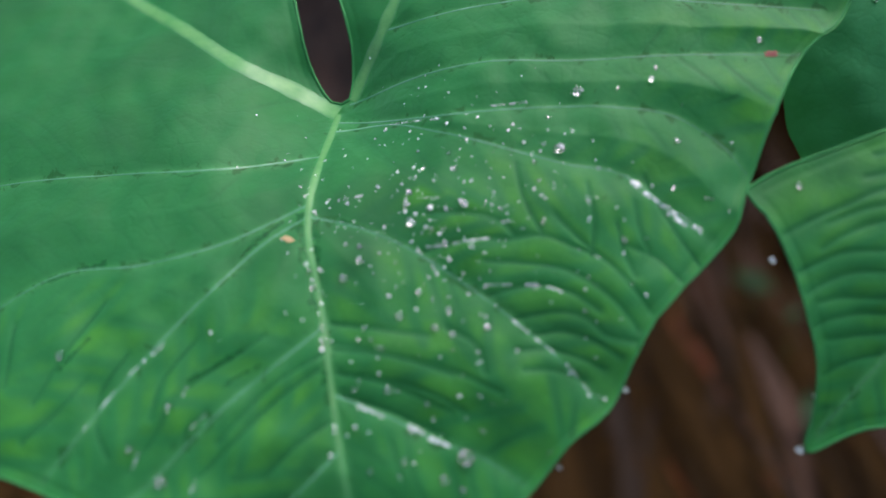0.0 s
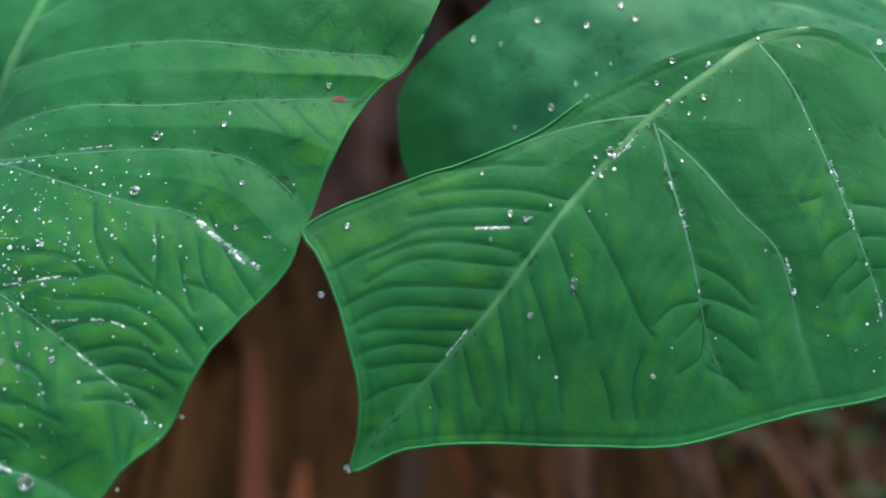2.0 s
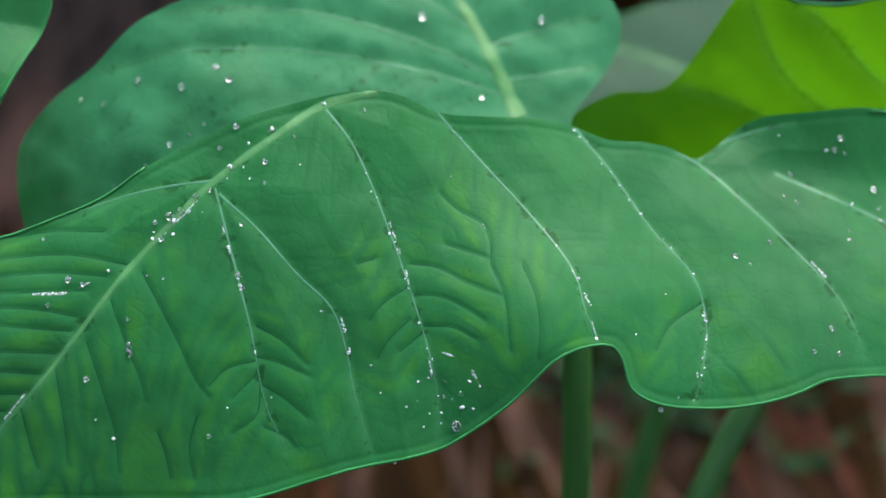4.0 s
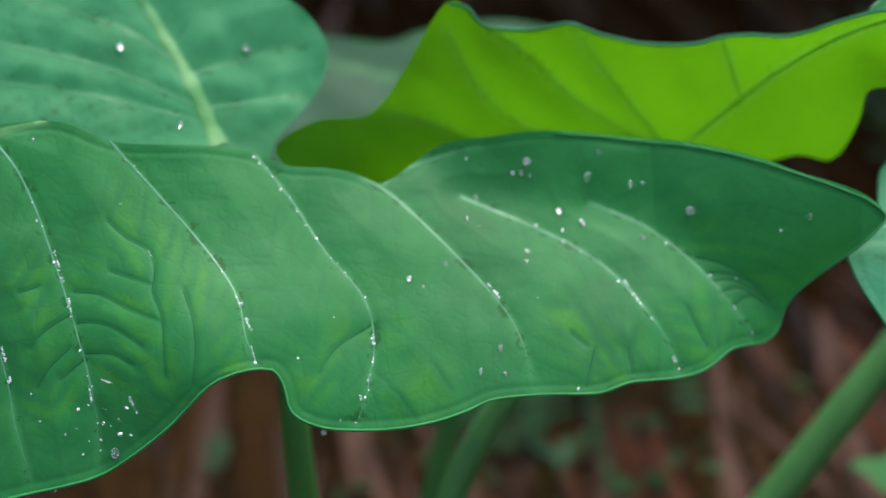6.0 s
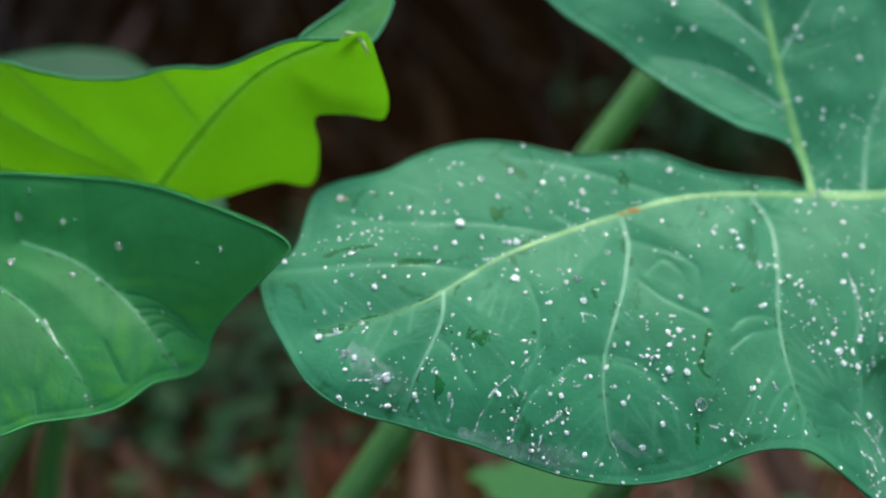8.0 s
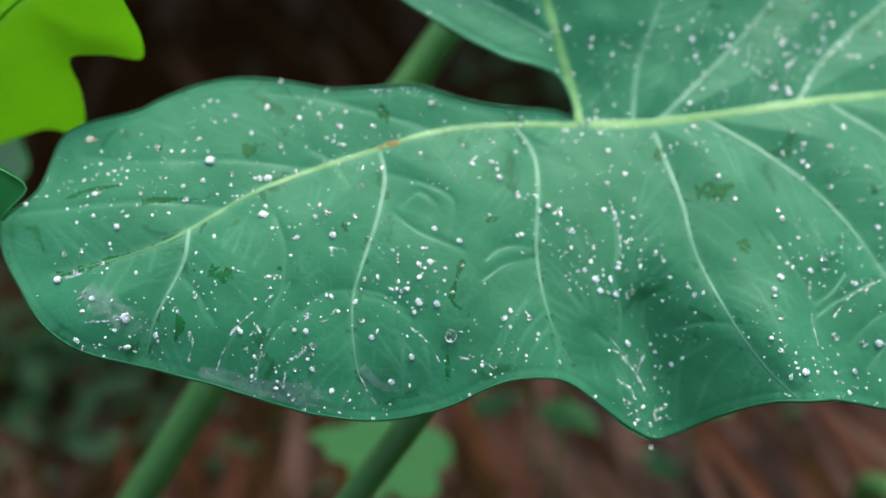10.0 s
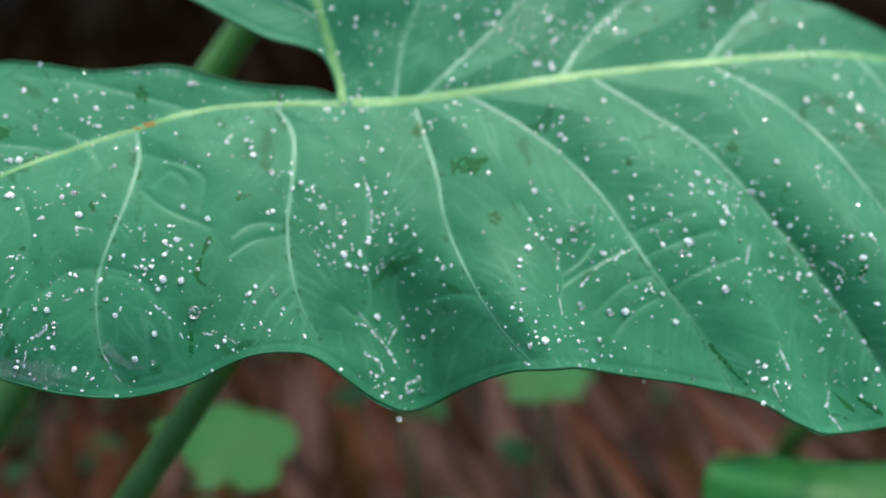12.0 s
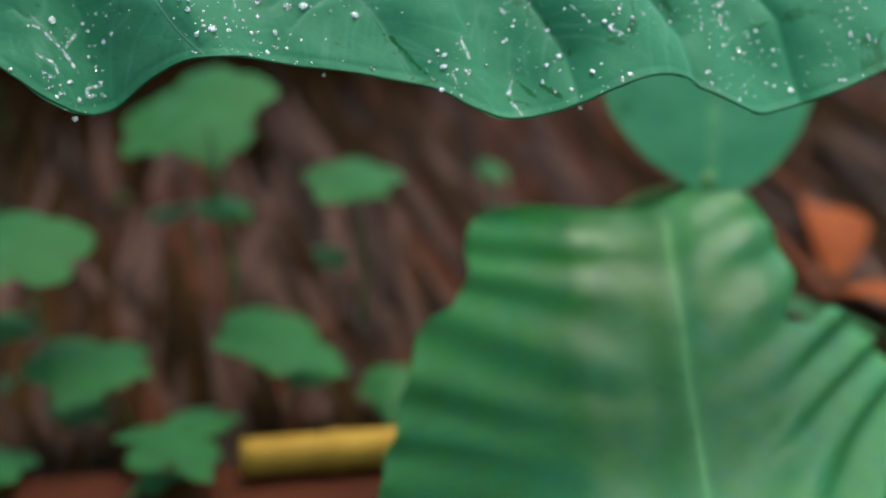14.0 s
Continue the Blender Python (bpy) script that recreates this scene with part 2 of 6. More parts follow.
def spline(points, step, closed=False):
    """Centripetal curve through 2D or 3D points, sampled about every step."""
    p = np.array(points, float)
    if closed:
        p = np.vstack([p[-1], p, p[0], p[1]])
    else:
        p = np.vstack([2 * p[0] - p[1], p, 2 * p[-1] - p[-2]])
    out = []
    for k in range(1, len(p) - 2):
        q = p[k - 1 : k + 3]
        t = np.concatenate([[0], np.cumsum(np.maximum(np.linalg.norm(np.diff(q, axis=0), axis=1), 1e-6) ** 0.5)])
        n = max(1, int(round(np.linalg.norm(q[2] - q[1]) / step)))
        for s in np.linspace(t[1], t[2], n, endpoint=False):
            a = [(t[i + 1] - s) / (t[i + 1] - t[i]) * q[i] + (s - t[i]) / (t[i + 1] - t[i]) * q[i + 1] for i in range(3)]
            b = [(t[i + 2] - s) / (t[i + 2] - t[i]) * a[i] + (s - t[i]) / (t[i + 2] - t[i]) * a[i + 1] for i in range(2)]
            out.append((t[2] - s) / (t[2] - t[1]) * b[0] + (s - t[1]) / (t[2] - t[1]) * b[1])
    if not closed:
        out.append(p[-2])
    return np.array(out)


def bend(shape, x, z):
    """How far away the blade lies at x, z."""
    cx, cz, deg, coef, dips = shape
    u, v = (np.asarray(x, float) - cx) / 0.1, (np.asarray(z, float) - cz) / 0.1
    y, k = 0 * u, 0
    for i in range(deg + 1):
        for j in range(deg + 1 - i):
            y = y + coef[k] * u**i * v**j
            k += 1
    for a, c, r, h in dips:
        y = y + h * np.exp(-((np.asarray(x) - a) ** 2 + (np.asarray(z) - c) ** 2) / r**2)
    return y


def facing(shape, x, z):
    """The blade's normal, towards its upper side."""
    e = 1e-3
    fx = (bend(shape, x + e, z) - bend(shape, x - e, z)) / (2 * e)
    fz = (bend(shape, x, z + e) - bend(shape, x, z - e)) / (2 * e)
    n = np.stack([fx, -np.ones_like(fx), fz], -1)
    return n / np.linalg.norm(n, axis=-1, keepdims=True)


def inside(poly, x, z):
    hit = np.zeros(len(x), bool)
    a, b = poly, np.roll(poly, -1, 0)
    for (x0, z0), (x1, z1) in zip(a, b):
        cross = (z0 > z) != (z1 > z)
        if cross.any():
            hit ^= cross & (x < (x1 - x0) * (z - z0) / (z1 - z0 + 1e-15) + x0)
    return hit


def tree_of(points):
    kd = kdtree.KDTree(len(points))
    for k, (x, z) in enumerate(points):
        kd.insert((x, z, 0), k)
    kd.balance()
    return kd


def side_veins(ribs, poly, gap, reach, rng, stray=2.5):
    """Fine veins that branch off the ribs, fish-bone fashion, and curve towards the margin."""
    dense = [spline(r, 0.001) for r in ribs]
    owner = np.concatenate([np.full(len(d), k) for k, d in enumerate(dense)])
    flat = np.concatenate(dense)
    kd = tree_of(flat)
    lines = []
    for k, d in enumerate(dense):
        length = len(d)
        for side in (-1, 1):
            s = int(rng.uniform(2, gap * 1000))
            while s < length - 3:
                tan = d[min(s + 3, length - 1)] - d[max(s - 3, 0)]
                tan = tan / (np.linalg.norm(tan) + 1e-9)
                ang = math.atan2(tan[1], tan[0]) + side * radians(rng.gauss(54, stray))
                curl, turn = -side * radians(rng.uniform(0.1, 1.3)), rng.uniform(0, 6)
                p = d[s].copy()
                line = [p.copy()]
                for n in range(int(reach / 0.0015)):
                    ang += curl + radians(rng.gauss(0, 1.2) + 1.6 * math.sin(turn + 0.35 * n))
                    p = p + 0.0015 * np.array([math.cos(ang), math.sin(ang)])
                    if n > 3:
                        _, near, dist = kd.find((p[0], p[1], 0))
                        if owner[near] != k:
                            break
                    line.append(p.copy())
                line = np.array(line)
                ok = inside(poly, line[:, 0], line[:, 1])
                stop = int(np.argmin(ok)) if not ok.all() else len(line)
                if stop > 5 and rng.random() > 0.1:
                    lines.append(line[:stop])
                s += int(1000 * gap * rng.uniform(0.6, 1.5))
    return lines


def refine(v, f):
    """Each triangle into four."""
    e = np.sort(np.concatenate([f[:, [0, 1]], f[:, [1, 2]], f[:, [2, 0]]]), axis=1)
    u, back = np.unique(e, axis=0, return_inverse=True)
    a, b, c = (len(v) + back.reshape(3, -1))
    v = np.vstack([v, (v[u[:, 0]] + v[u[:, 1]]) / 2])
    f = np.concatenate([np.stack(q, -1) for q in ((f[:, 0], a, c), (a, f[:, 1], b), (c, b, f[:, 2]), (a, b, c))])
    return v, f


def blade_mesh(name, shape, poly, mids, ribs, mat, grid, rng, gap=0.007, reach=0.06, groove=0.0004, fine=0.00016, wave=0.0012, extra=None, hem=0.00022, line_width=0.00042, pillow=0.0020, creased=(), creases=(), ruck=(1.0, 0.0)):
    """The blade: a sheet within its margin, bent, creased along its fine veins."""
    lo, hi = poly.min(0), poly.max(0)
    gx, gz = np.meshgrid(np.arange(lo[0], hi[0], grid), np.arange(lo[1], hi[1], grid * 0.87))
    gx = gx + (np.arange(len(gx)) % 2 * 0.5 * grid)[:, None]
    gx, gz = gx.ravel(), gz.ravel()
    near = tree_of(poly)
    keep = inside(poly, gx, gz)
    gx, gz = gx[keep], gz[keep]
    keep = np.array([near.find((x, z, 0))[2] > 0.55 * grid for x, z in zip(gx, gz)])
    pts2 = [Vector(p) for p in poly] + [Vector(p) for p in np.stack([gx[keep], gz[keep]], -1)]
    verts, _, faces, *_ = geometry.delaunay_2d_cdt(pts2, [], [list(range(len(poly)))], 1, 1e-6)
    v = np.array([(q.x, q.y) for q in verts])
    faces = np.array([tuple(q) for q in faces])
    if gap:
        v, faces = refine(v, faces)
    big = tree_of(np.concatenate([spline(q, 0.0012) for q in ribs]))
    main = tree_of(np.concatenate([spline(q, 0.0012) for q in mids]))
    lines = side_veins(ribs, poly, gap, reach, rng) if gap else []
    small = tree_of(np.concatenate([spline(q, 0.0005) for q in lines])) if lines else None
    deep = tree_of(np.concatenate([spline(q, 0.0004) for q in creases])) if len(creases) else None
    d0, d1, d2, d3, dm, w, b = (np.ones(len(v)) for _ in range(7))
    for k, (x, z) in enumerate(v):
        p = (x, z, 0)
        d0[k], d1[k], dm[k] = main.find(p)[2], big.find(p)[2], near.find(p)[2]
        if lines:
            d2[k] = small.find(p)[2]
        if deep:
            d3[k] = deep.find(p)[2]
        w[k] = noise.noise(Vector((x * 38, z * 38, 3.1))) + 0.5 * noise.noise(Vector((x * 90, z * 90, 7.7)))
        b[k] = 0.55 + 1.1 * noise.noise(Vector((x * 55, z * 55, 1.7)))
    show = np.ones(len(v)) if not creased else 0.30 + sum(np.exp(-((v[:, 0] - p) ** 2 + (v[:, 1] - q) ** 2) / c**2) for p, q, c in creased)
    b = np.clip(b, 0.0, 1.2) * np.minimum(show, 1)
    b *= np.clip((d3 - 0.004) / 0.005, 0, 1)
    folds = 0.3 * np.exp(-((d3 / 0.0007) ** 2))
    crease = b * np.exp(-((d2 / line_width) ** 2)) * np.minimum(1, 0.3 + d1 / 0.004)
    swell = pillow + ruck[1] * np.clip((v[:, 0] - ruck[0]) / 0.06, 0, 1) * np.clip((v[:, 1] - 0.01) / 0.03, 0, 1)
    up = wave * w + swell * (1 - np.exp(-((d1 / 0.014) ** 2))) - groove * np.exp(-((d1 / 0.003) ** 2)) - fine * b * np.exp(-((d2 / 0.0008) ** 2)) - 0.00032 * np.exp(-((d3 / 0.0008) ** 2)) + 0.00030 * (1 - np.exp(-((d3 / 0.0032) ** 2)))
    up -= hem * np.exp(-(((dm - 0.0034) / 0.0011) ** 2)) - 0.3 * hem * (dm < 0.0028)
    y = bend(shape, v[:, 0], v[:, 1])
    if extra is not None:
        y = y + extra(v[:, 0], v[:, 1])
    xyz = np.stack([v[:, 0], y, v[:, 1]], -1) + facing(shape, v[:, 0], v[:, 1]) * up[:, None]
    xyz = xyz @ np.array(BASE.to_3x3()).T + np.array(BASE.translation)
    me = mesh_of(name, xyz.tolist(), faces.tolist(), mat)
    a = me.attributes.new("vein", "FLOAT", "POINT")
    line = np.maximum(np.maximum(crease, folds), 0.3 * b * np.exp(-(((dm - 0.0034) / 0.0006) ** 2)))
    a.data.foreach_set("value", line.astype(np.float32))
    a = me.attributes.new("puff", "FLOAT", "POINT")
    a.data.foreach_set("value", (np.minimum(d2 / 0.0028, 1) ** 2 * np.minimum(d3 / 0.0024, 1) * np.minimum(d1 / 0.007, 1) * np.clip(show - 0.2 + np.exp(-((d3 / 0.012) ** 2)), 0.08, 1)).astype(np.float32))
    a = me.attributes.new("halo", "FLOAT", "POINT")
    a.data.foreach_set("value", np.maximum(np.exp(-((d0 / 0.0019) ** 2)), 0.6 * np.exp(-((d1 / 0.0017) ** 2))).astype(np.float32))
    a = me.attributes.new("rib", "FLOAT", "POINT")
    a.data.foreach_set("value", np.exp(-((d1 / 0.0032) ** 2)).astype(np.float32))
    return me


def on_sheet(sheet, shape, x, z):
    """The point of a blade at x, z, and the way out of its upper side."""
    y = float(bend(shape, np.array([x]), np.array([z]))[0])
    p, n, _, _ = sheet.ray_cast(place(x, y - 0.08, z), AWAY, 0.2)
    if p is None:
        p, n, _, _ = sheet.find_nearest(place(x, y, z))
    return p, (n if n.dot(AWAY) < 0 else -n)


def rib_mesh(name, shape, sheet, line, w0, w1, mat, proud=0.1, uneven=0.25):
    """A low rounded ridge along a line on the blade, tapering from w0 to w1 across, fading out at its edges and end."""
    p = spline(line, 0.0025 if uneven < 0.5 else 0.0007)
    tan = np.gradient(p, axis=0)
    tan /= np.linalg.norm(tan, axis=1)[:, None] + 1e-9
    across = np.stack([-tan[:, 1], tan[:, 0]], -1)
    width = np.linspace(w0, w1, len(p))
    verts, faces, fade = [], [], []
    prof = ((-0.5, 0.0), (-0.3, 0.6), (0, 1.0), (0.3, 0.6), (0.5, 0.0))
    for k, q in enumerate(p):
        w = width[k] * max(0.2, 1 + uneven * (noise.noise(Vector((q[0] * 160, q[1] * 160, 5.0))) + (uneven > 0.5) * noise.noise(Vector((q[0] * 900, q[1] * 900, 2.0)))))
        for a, h in prof:
            x, z = q + across[k] * a * w
            s, n = on_sheet(sheet, shape, x, z)
            verts.append(s + n * (h * proud * w + 0.00006))
            fade.append((0.15 if abs(a) > 0.4 else 0.85 if a else 1.0) * min(1.0, 2.2 * (1 - k / (len(p) - 1)) + 0.15))
        if k:
            for i in range(4):
                c = 5 * k + i
                faces.append((c - 5, c - 4, c + 1, c))
    me = mesh_of(name, verts, faces, mat)
    me.attributes.new("fade", "FLOAT", "POINT").data.foreach_set("value", np.array(fade, np.float32))
    return me


def tube(path, radii, sides=10):
    """Vertices and faces of a round tube along a path in the world."""
    p = np.array([tuple(q) for q in path])
    tan = np.gradient(p, axis=0)
    tan /= np.linalg.norm(tan, axis=1)[:, None] + 1e-12
    side = np.cross(tan[0], (0.31, 0.87, 0.4))
    verts, faces = [], []
    for k in range(len(p)):
        side = side - tan[k] * side.dot(tan[k])
        side /= np.linalg.norm(side)
        up = np.cross(tan[k], side)
        for s in range(sides):
            a = 2 * math.pi * s / sides
            verts.append(p[k] + radii[k] * (math.cos(a) * side + math.sin(a) * up))
        if k:
            for s in range(sides):
                b, c = (k - 1) * sides, k * sides
                faces.append((b + s, b + (s + 1) % sides, c + (s + 1) % sides, c + s))
    faces.append(tuple(range(sides))[::-1])
    faces.append(tuple(range((len(p) - 1) * sides, len(p) * sides)))
    return verts, faces


def stalk_mesh(name, points, r0, r1, mat, sides=14):
    p = spline([tuple(q) for q in points], 0.012)
    v, f = tube(p, np.linspace(r0, r1, len(p)), sides)
    return mesh_of(name, v, f, mat)


def cm(*lists):
    return np.array([q for one in lists for q in one]) / 100


def taro_leaf(label, shape, edge, mids, veins, mat, stalk, grid=0.0018, seed=1, gap=0.007, reach=0.06, widths=((0.0048, 0.0016),), vein_widths=(0.0024, 0.0008), rim=0.0006, rims=None, extra=None, rib_mat=None, vein_mat=None, rim_mat=None, into=None, hub=0.0055, creases=(), crease_mat=None, stains_and_shade_at=(), **more):
    """One leaf on its stalk: blade, ribs, side veins, rim; with into, a further lobe of that leaf."""
    rng = random.Random(seed)
    foot = into.location.copy() if into else Vector(stalk[-1])
    leaf = into or thing("elephant_ear_leaf", foot, label, "leaf", "elephant ear leaves")
    poly = spline(edge, 0.0022, closed=True)
    ribs = list(mids) + list(veins)
    sheet_mesh = blade_mesh("blade", shape, poly, mids, ribs, mat, grid, rng, gap, reach, extra=extra, creases=creases, **more)
    sheet = bvhtree.BVHTree.FromPolygons([v.co.copy() for v in sheet_mesh.vertices], [tuple(p.vertices) for p in sheet_mesh.polygons])
    made = [part("blade", sheet_mesh, leaf)]
    for k, r in enumerate(mids):
        made.append(part("midrib", rib_mesh("midrib", shape, sheet, r, *(0.62 * q for q in widths[min(k, len(widths) - 1)]), rib_mat or RIB, 0.08), leaf, "pale green midrib"))
    for r in veins:
        made.append(part("vein", rib_mesh("vein", shape, sheet, r, *(0.6 * q for q in vein_widths), vein_mat or rib_mat or FINE_RIB, 0.09), leaf))
    # On green leaves these ribbons paint groove shade; the wet leaf's are pale veins.
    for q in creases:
        made.append(part("fine_vein", rib_mesh("fine_vein", shape, sheet, q, 0.0005, 0.0002, crease_mat or CREASE_SHADE, 0.02), leaf))
    # Dark marks: wet stains, and furrow shade painted in the same colour.
    for wide, line in stains_and_shade_at:
        made.append(part("wet_stain_and_shade", rib_mesh("wet_stain_and_shade", shape, sheet, cm(line), wide, 0.8 * wide, STAIN_AND_SHADE, 0.01, 0.9), leaf, "dark mark: wet stain and painted furrow shade"))
    for ring in ([np.vstack([poly[::2], poly[:1]])] if rims is None else [spline(r, 0.004) for r in rims]):
        y = bend(shape, ring[:, 0], ring[:, 1]) + (extra(ring[:, 0], ring[:, 1]) if extra is not None else 0)
        v, f = tube([sheet.find_nearest(place(a, b, c))[0] for (a, c), b in zip(ring, y)], np.full(len(ring), rim), 6)
        made.append(part("rim", mesh_of("rim", v, f, rim_mat or RIM), leaf))
    if stalk:
        made.append(part("stalk", stalk_mesh("stalk", stalk, hub, 0.010, STALK), leaf, "smooth green leaf stalk"))
    for ob in made:
        ob.data.transform(Matrix.Translation(-foot))
    return leaf


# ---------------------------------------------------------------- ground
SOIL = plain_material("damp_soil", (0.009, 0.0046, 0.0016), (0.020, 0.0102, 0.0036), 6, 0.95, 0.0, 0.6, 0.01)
LITTER = [
    plain_material("dry_leaf_brown", (0.013, 0.0064, 0.0014), (0.043, 0.0215, 0.0056), 12, 0.75, 0.05, 0.3, 0.002, apiece=0.45),
    plain_material("dry_leaf_grey", (0.016, 0.0086, 0.0052), (0.098, 0.054, 0.038), 12, 0.75, 0.15, 0.3, 0.002, apiece=0.75),
    plain_material("dry_leaf_rust", (0.040, 0.011, 0.004), (0.10, 0.028, 0.009), 12, 0.7, 0.15, 0.3, 0.002, apiece=0.6),
]
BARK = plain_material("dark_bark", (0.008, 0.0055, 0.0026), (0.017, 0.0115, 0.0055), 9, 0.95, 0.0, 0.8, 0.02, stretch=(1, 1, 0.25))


def ground_height(x, y):
    return 0.02 * noise.noise(Vector((x * 1.7, y * 1.7, 0.3))) + 0.6 * max(0.0, min(1.0, (y - 2.0) / 3.0)) ** 2


def ground_sheet():
    near = np.concatenate([[-400, -60, -12, -5], np.linspace(-2.5, 4.0, 66), [6, 12, 60, 400]])
    away = np.concatenate([[-400, -60, -12, -4], np.linspace(-1.5, 5.0, 66), [7, 12, 60, 400]])
    verts = [(x, y, ground_height(x, y)) for y in away for x in near]
    n = len(near)
    faces = [(j * n + i, j * n + i + 1, (j + 1) * n + i + 1, (j + 1) * n + i) for j in range(len(away) - 1) for i in range(n - 1)]
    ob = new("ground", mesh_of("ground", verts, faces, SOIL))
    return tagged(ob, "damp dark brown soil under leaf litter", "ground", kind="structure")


ground_sheet()


def litter(count, mat, seed, name, label, mid=0.7, spread=1.3, near=-1.6, far=1.14):
    """Dry strap-shaped leaves strewn over the soil, most of them pointing one way."""
    rng = random.Random(seed)
    verts, faces = [], []
    while count > 0:
        x, y = rng.gauss(mid, spread), rng.uniform(near, far)
        if y < 0.2 and rng.random() < 0.6 or y > far - 0.15 + 0.15 * math.sin(5 * x):
            continue
        count -= 1
        length, wide = rng.uniform(0.25, 0.65), rng.uniform(0.005, 0.017)
        a = radians(rng.gauss(92, 8))
        lift = rng.uniform(0.003, 0.016)
        tip = rng.uniform(-0.004, 0.02)
        c, s = math.cos(a), math.sin(a)
        b0 = len(verts)
        for k in range(6):
            t = k / 5
            w = wide * (0.25 + 1.5 * math.sin(math.pi * (0.12 + 0.86 * t))) * 0.6
            px, py = x + c * length * (t - 0.5), y + s * length * (t - 0.5)
            z = ground_height(px, py) + lift + tip * t * t + 0.002 * math.sin(5 * t + x * 40)
            for side in (-1, 0, 1):
                verts.append((px - s * w * side, py + c * w * side, z - (0.35 * w if side == 0 else 0)))
            if k:
                for i in (0, 1):
                    q = b0 + 3 * k + i
                    faces.append((q - 3, q - 2, q + 1, q))
    ob = new(name, mesh_of(name, verts, faces, mat))
    return tagged(ob, label, "leaf litter", kind="stuff")


litter(2600, LITTER[0], 11, "leaf_litter", "brown dry strap-shaped leaves lying on soil")
litter(1300, LITTER[1], 12, "leaf_litter", "greyish pink dry strap-shaped leaves lying on soil", 1.2, 0.5)
litter(420, LITTER[1], 14, "leaf_litter", "greyish dry leaves heaped on soil under the trees", -0.15, 0.16, 1.35, 2.3)
litter(120, LITTER[0], 15, "leaf_litter", "scattered brown dry leaves on shaded soil", 0.9, 0.8, 1.15, 2.7)
litter(320, LITTER[2], 13, "leaf_litter", "rust-coloured dry leaves lying on soil", 1.4, 0.6)
litter(70, LITTER[2], 16, "leaf_litter", "rust-coloured dry leaves gathered beside a board", 1.02, 0.16, 0.35, 1.0)

# ---------------------------------------------------------------- the elephant-ear leaves
LARGE_BEND = (0.0, 0.0, 4, [0.4132, 0.0395, 0.0199, 0.0009, -0.0020, -0.0068, -0.0279, -0.0067, 0.0039, 0.0059, 0.0049, -0.0052, -0.0005, 0.0055, 0.0000], [(-0.042, 0.060, 0.030, 0.030)])
LARGE_EDGE_1 = [(14.89, 9.36), (14.11, 7.93), (12.81, 6.95), (10.32, 1.86), (9.9, 0.69), (6.89, -2.62), (5.41, -5.37), (4.18, -6.36), (2.68, -8.09), (-1.15, -11.16), (-2.22, -12.17), (-3.99, -11.92), (-12.35, -8.02), (-14.35, -7.39), (-17.15, -6.74), (-21.7, -5.18), (-26.59, -2.19)]
LARGE_EDGE_2 = [(-29.55, 2.62), (-28.89, 7.64), (-26.88, 11.6), (-23.44, 15.08), (-18.65, 17.78), (-13.07, 17.85), (-8.54, 15.12), (-6.34, 11.11), (-5.24, 7.05), (-4.28, 5.72), (-3.75, 5.82), (-3.53, 7.46), (-3.73, 8.77), (-4.25, 10.66), (-4.46, 13.86), (-2.65, 18.11), (0.91, 20.86), (6.34, 20.54), (11.6, 18.91), (15.25, 16.9), (17.37, 15.52), (16.21, 14.82), (16.41, 13.53), (16.14, 12.59)]
LARGE_MID = [(-4.11, 5.26), (-4.74, 1.13), (-4.04, -2.25), (-3.36, -6.37), (-2.59, -10.06), (-2.31, -11.81)]
LARGE_VEIN_1 = [(-4.12, 5.31), (-5.86, 6.26), (-7.99, 7.24), (-10.88, 9.17), (-18.68, 13.96)]
LARGE_VEIN_2 = [(-3.61, 5.85), (-1.77, 10.11), (-0.56, 13.52), (0.87, 16.62)]
LARGE_VEIN_3 = [(-4.11, 4.49), (-2.02, 4.64), (-0.08, 4.19), (4.23, 2.95), (6.14, 2.55), (9.01, 0.21)]
LARGE_VEIN_4 = [(-4.74, 1.13), (-2.81, 0.7), (-0.84, -0.17), (3.11, -2.98), (5.04, -5.01)]
LARGE_VEIN_5 = [(-4.06, 4.9), (-1.36, 4.79), (3.52, 5.03), (5.88, 4.99), (8.01, 4.65), (9.69, 3.54), (10.44, 2.54)]
LARGE_VEIN_6 = [(-3.67, 5.68), (-0.95, 6.48), (1.58, 6.86), (4.4, 6.78), (8.37, 6.9), (12.66, 6.88)]
LARGE_VEIN_7 = [(-4.74, 1.13), (-6.15, 0.22), (-7.78, -1.33), (-9.52, -3.19), (-11.67, -5.87), (-12.8, -7.44)]
LARGE_VEIN_8 = [(-4.6, 1.63), (-7.55, 0.22), (-10.5, -0.57), (-13.59, -0.97), (-17.9, -3.9)]
LARGE_VEIN_9 = [(-4.36, 3.44), (-7.95, 2.92), (-12.27, 2.75), (-16.85, 2.39), (-21.5, 1.33)]
LARGE_VEIN_10 = [(-3.99, -2.61), (-7.07, -5.13), (-9.62, -7.73), (-10.81, -8.75)]
LARGE_VEIN_11 = [(-3.58, -4.78), (-1.91, -5.41), (-0.44, -6.14), (1.21, -6.78), (2.68, -7.7)]
LARGE_VEIN_12 = [(-3.36, -6.55), (-4.77, -7.93), (-6.33, -9.28), (-7.71, -10.11)]
LARGE_VEIN_13 = [(-2.34, 8.57), (1.41, 9.24), (5.56, 9.42), (9.53, 8.92), (13.56, 8.57)]
LARGE_VEIN_14 = [(-1.67, 10.6), (2.59, 12.76), (7.92, 13.44), (13.02, 12.91), (16.89, 12.33)]
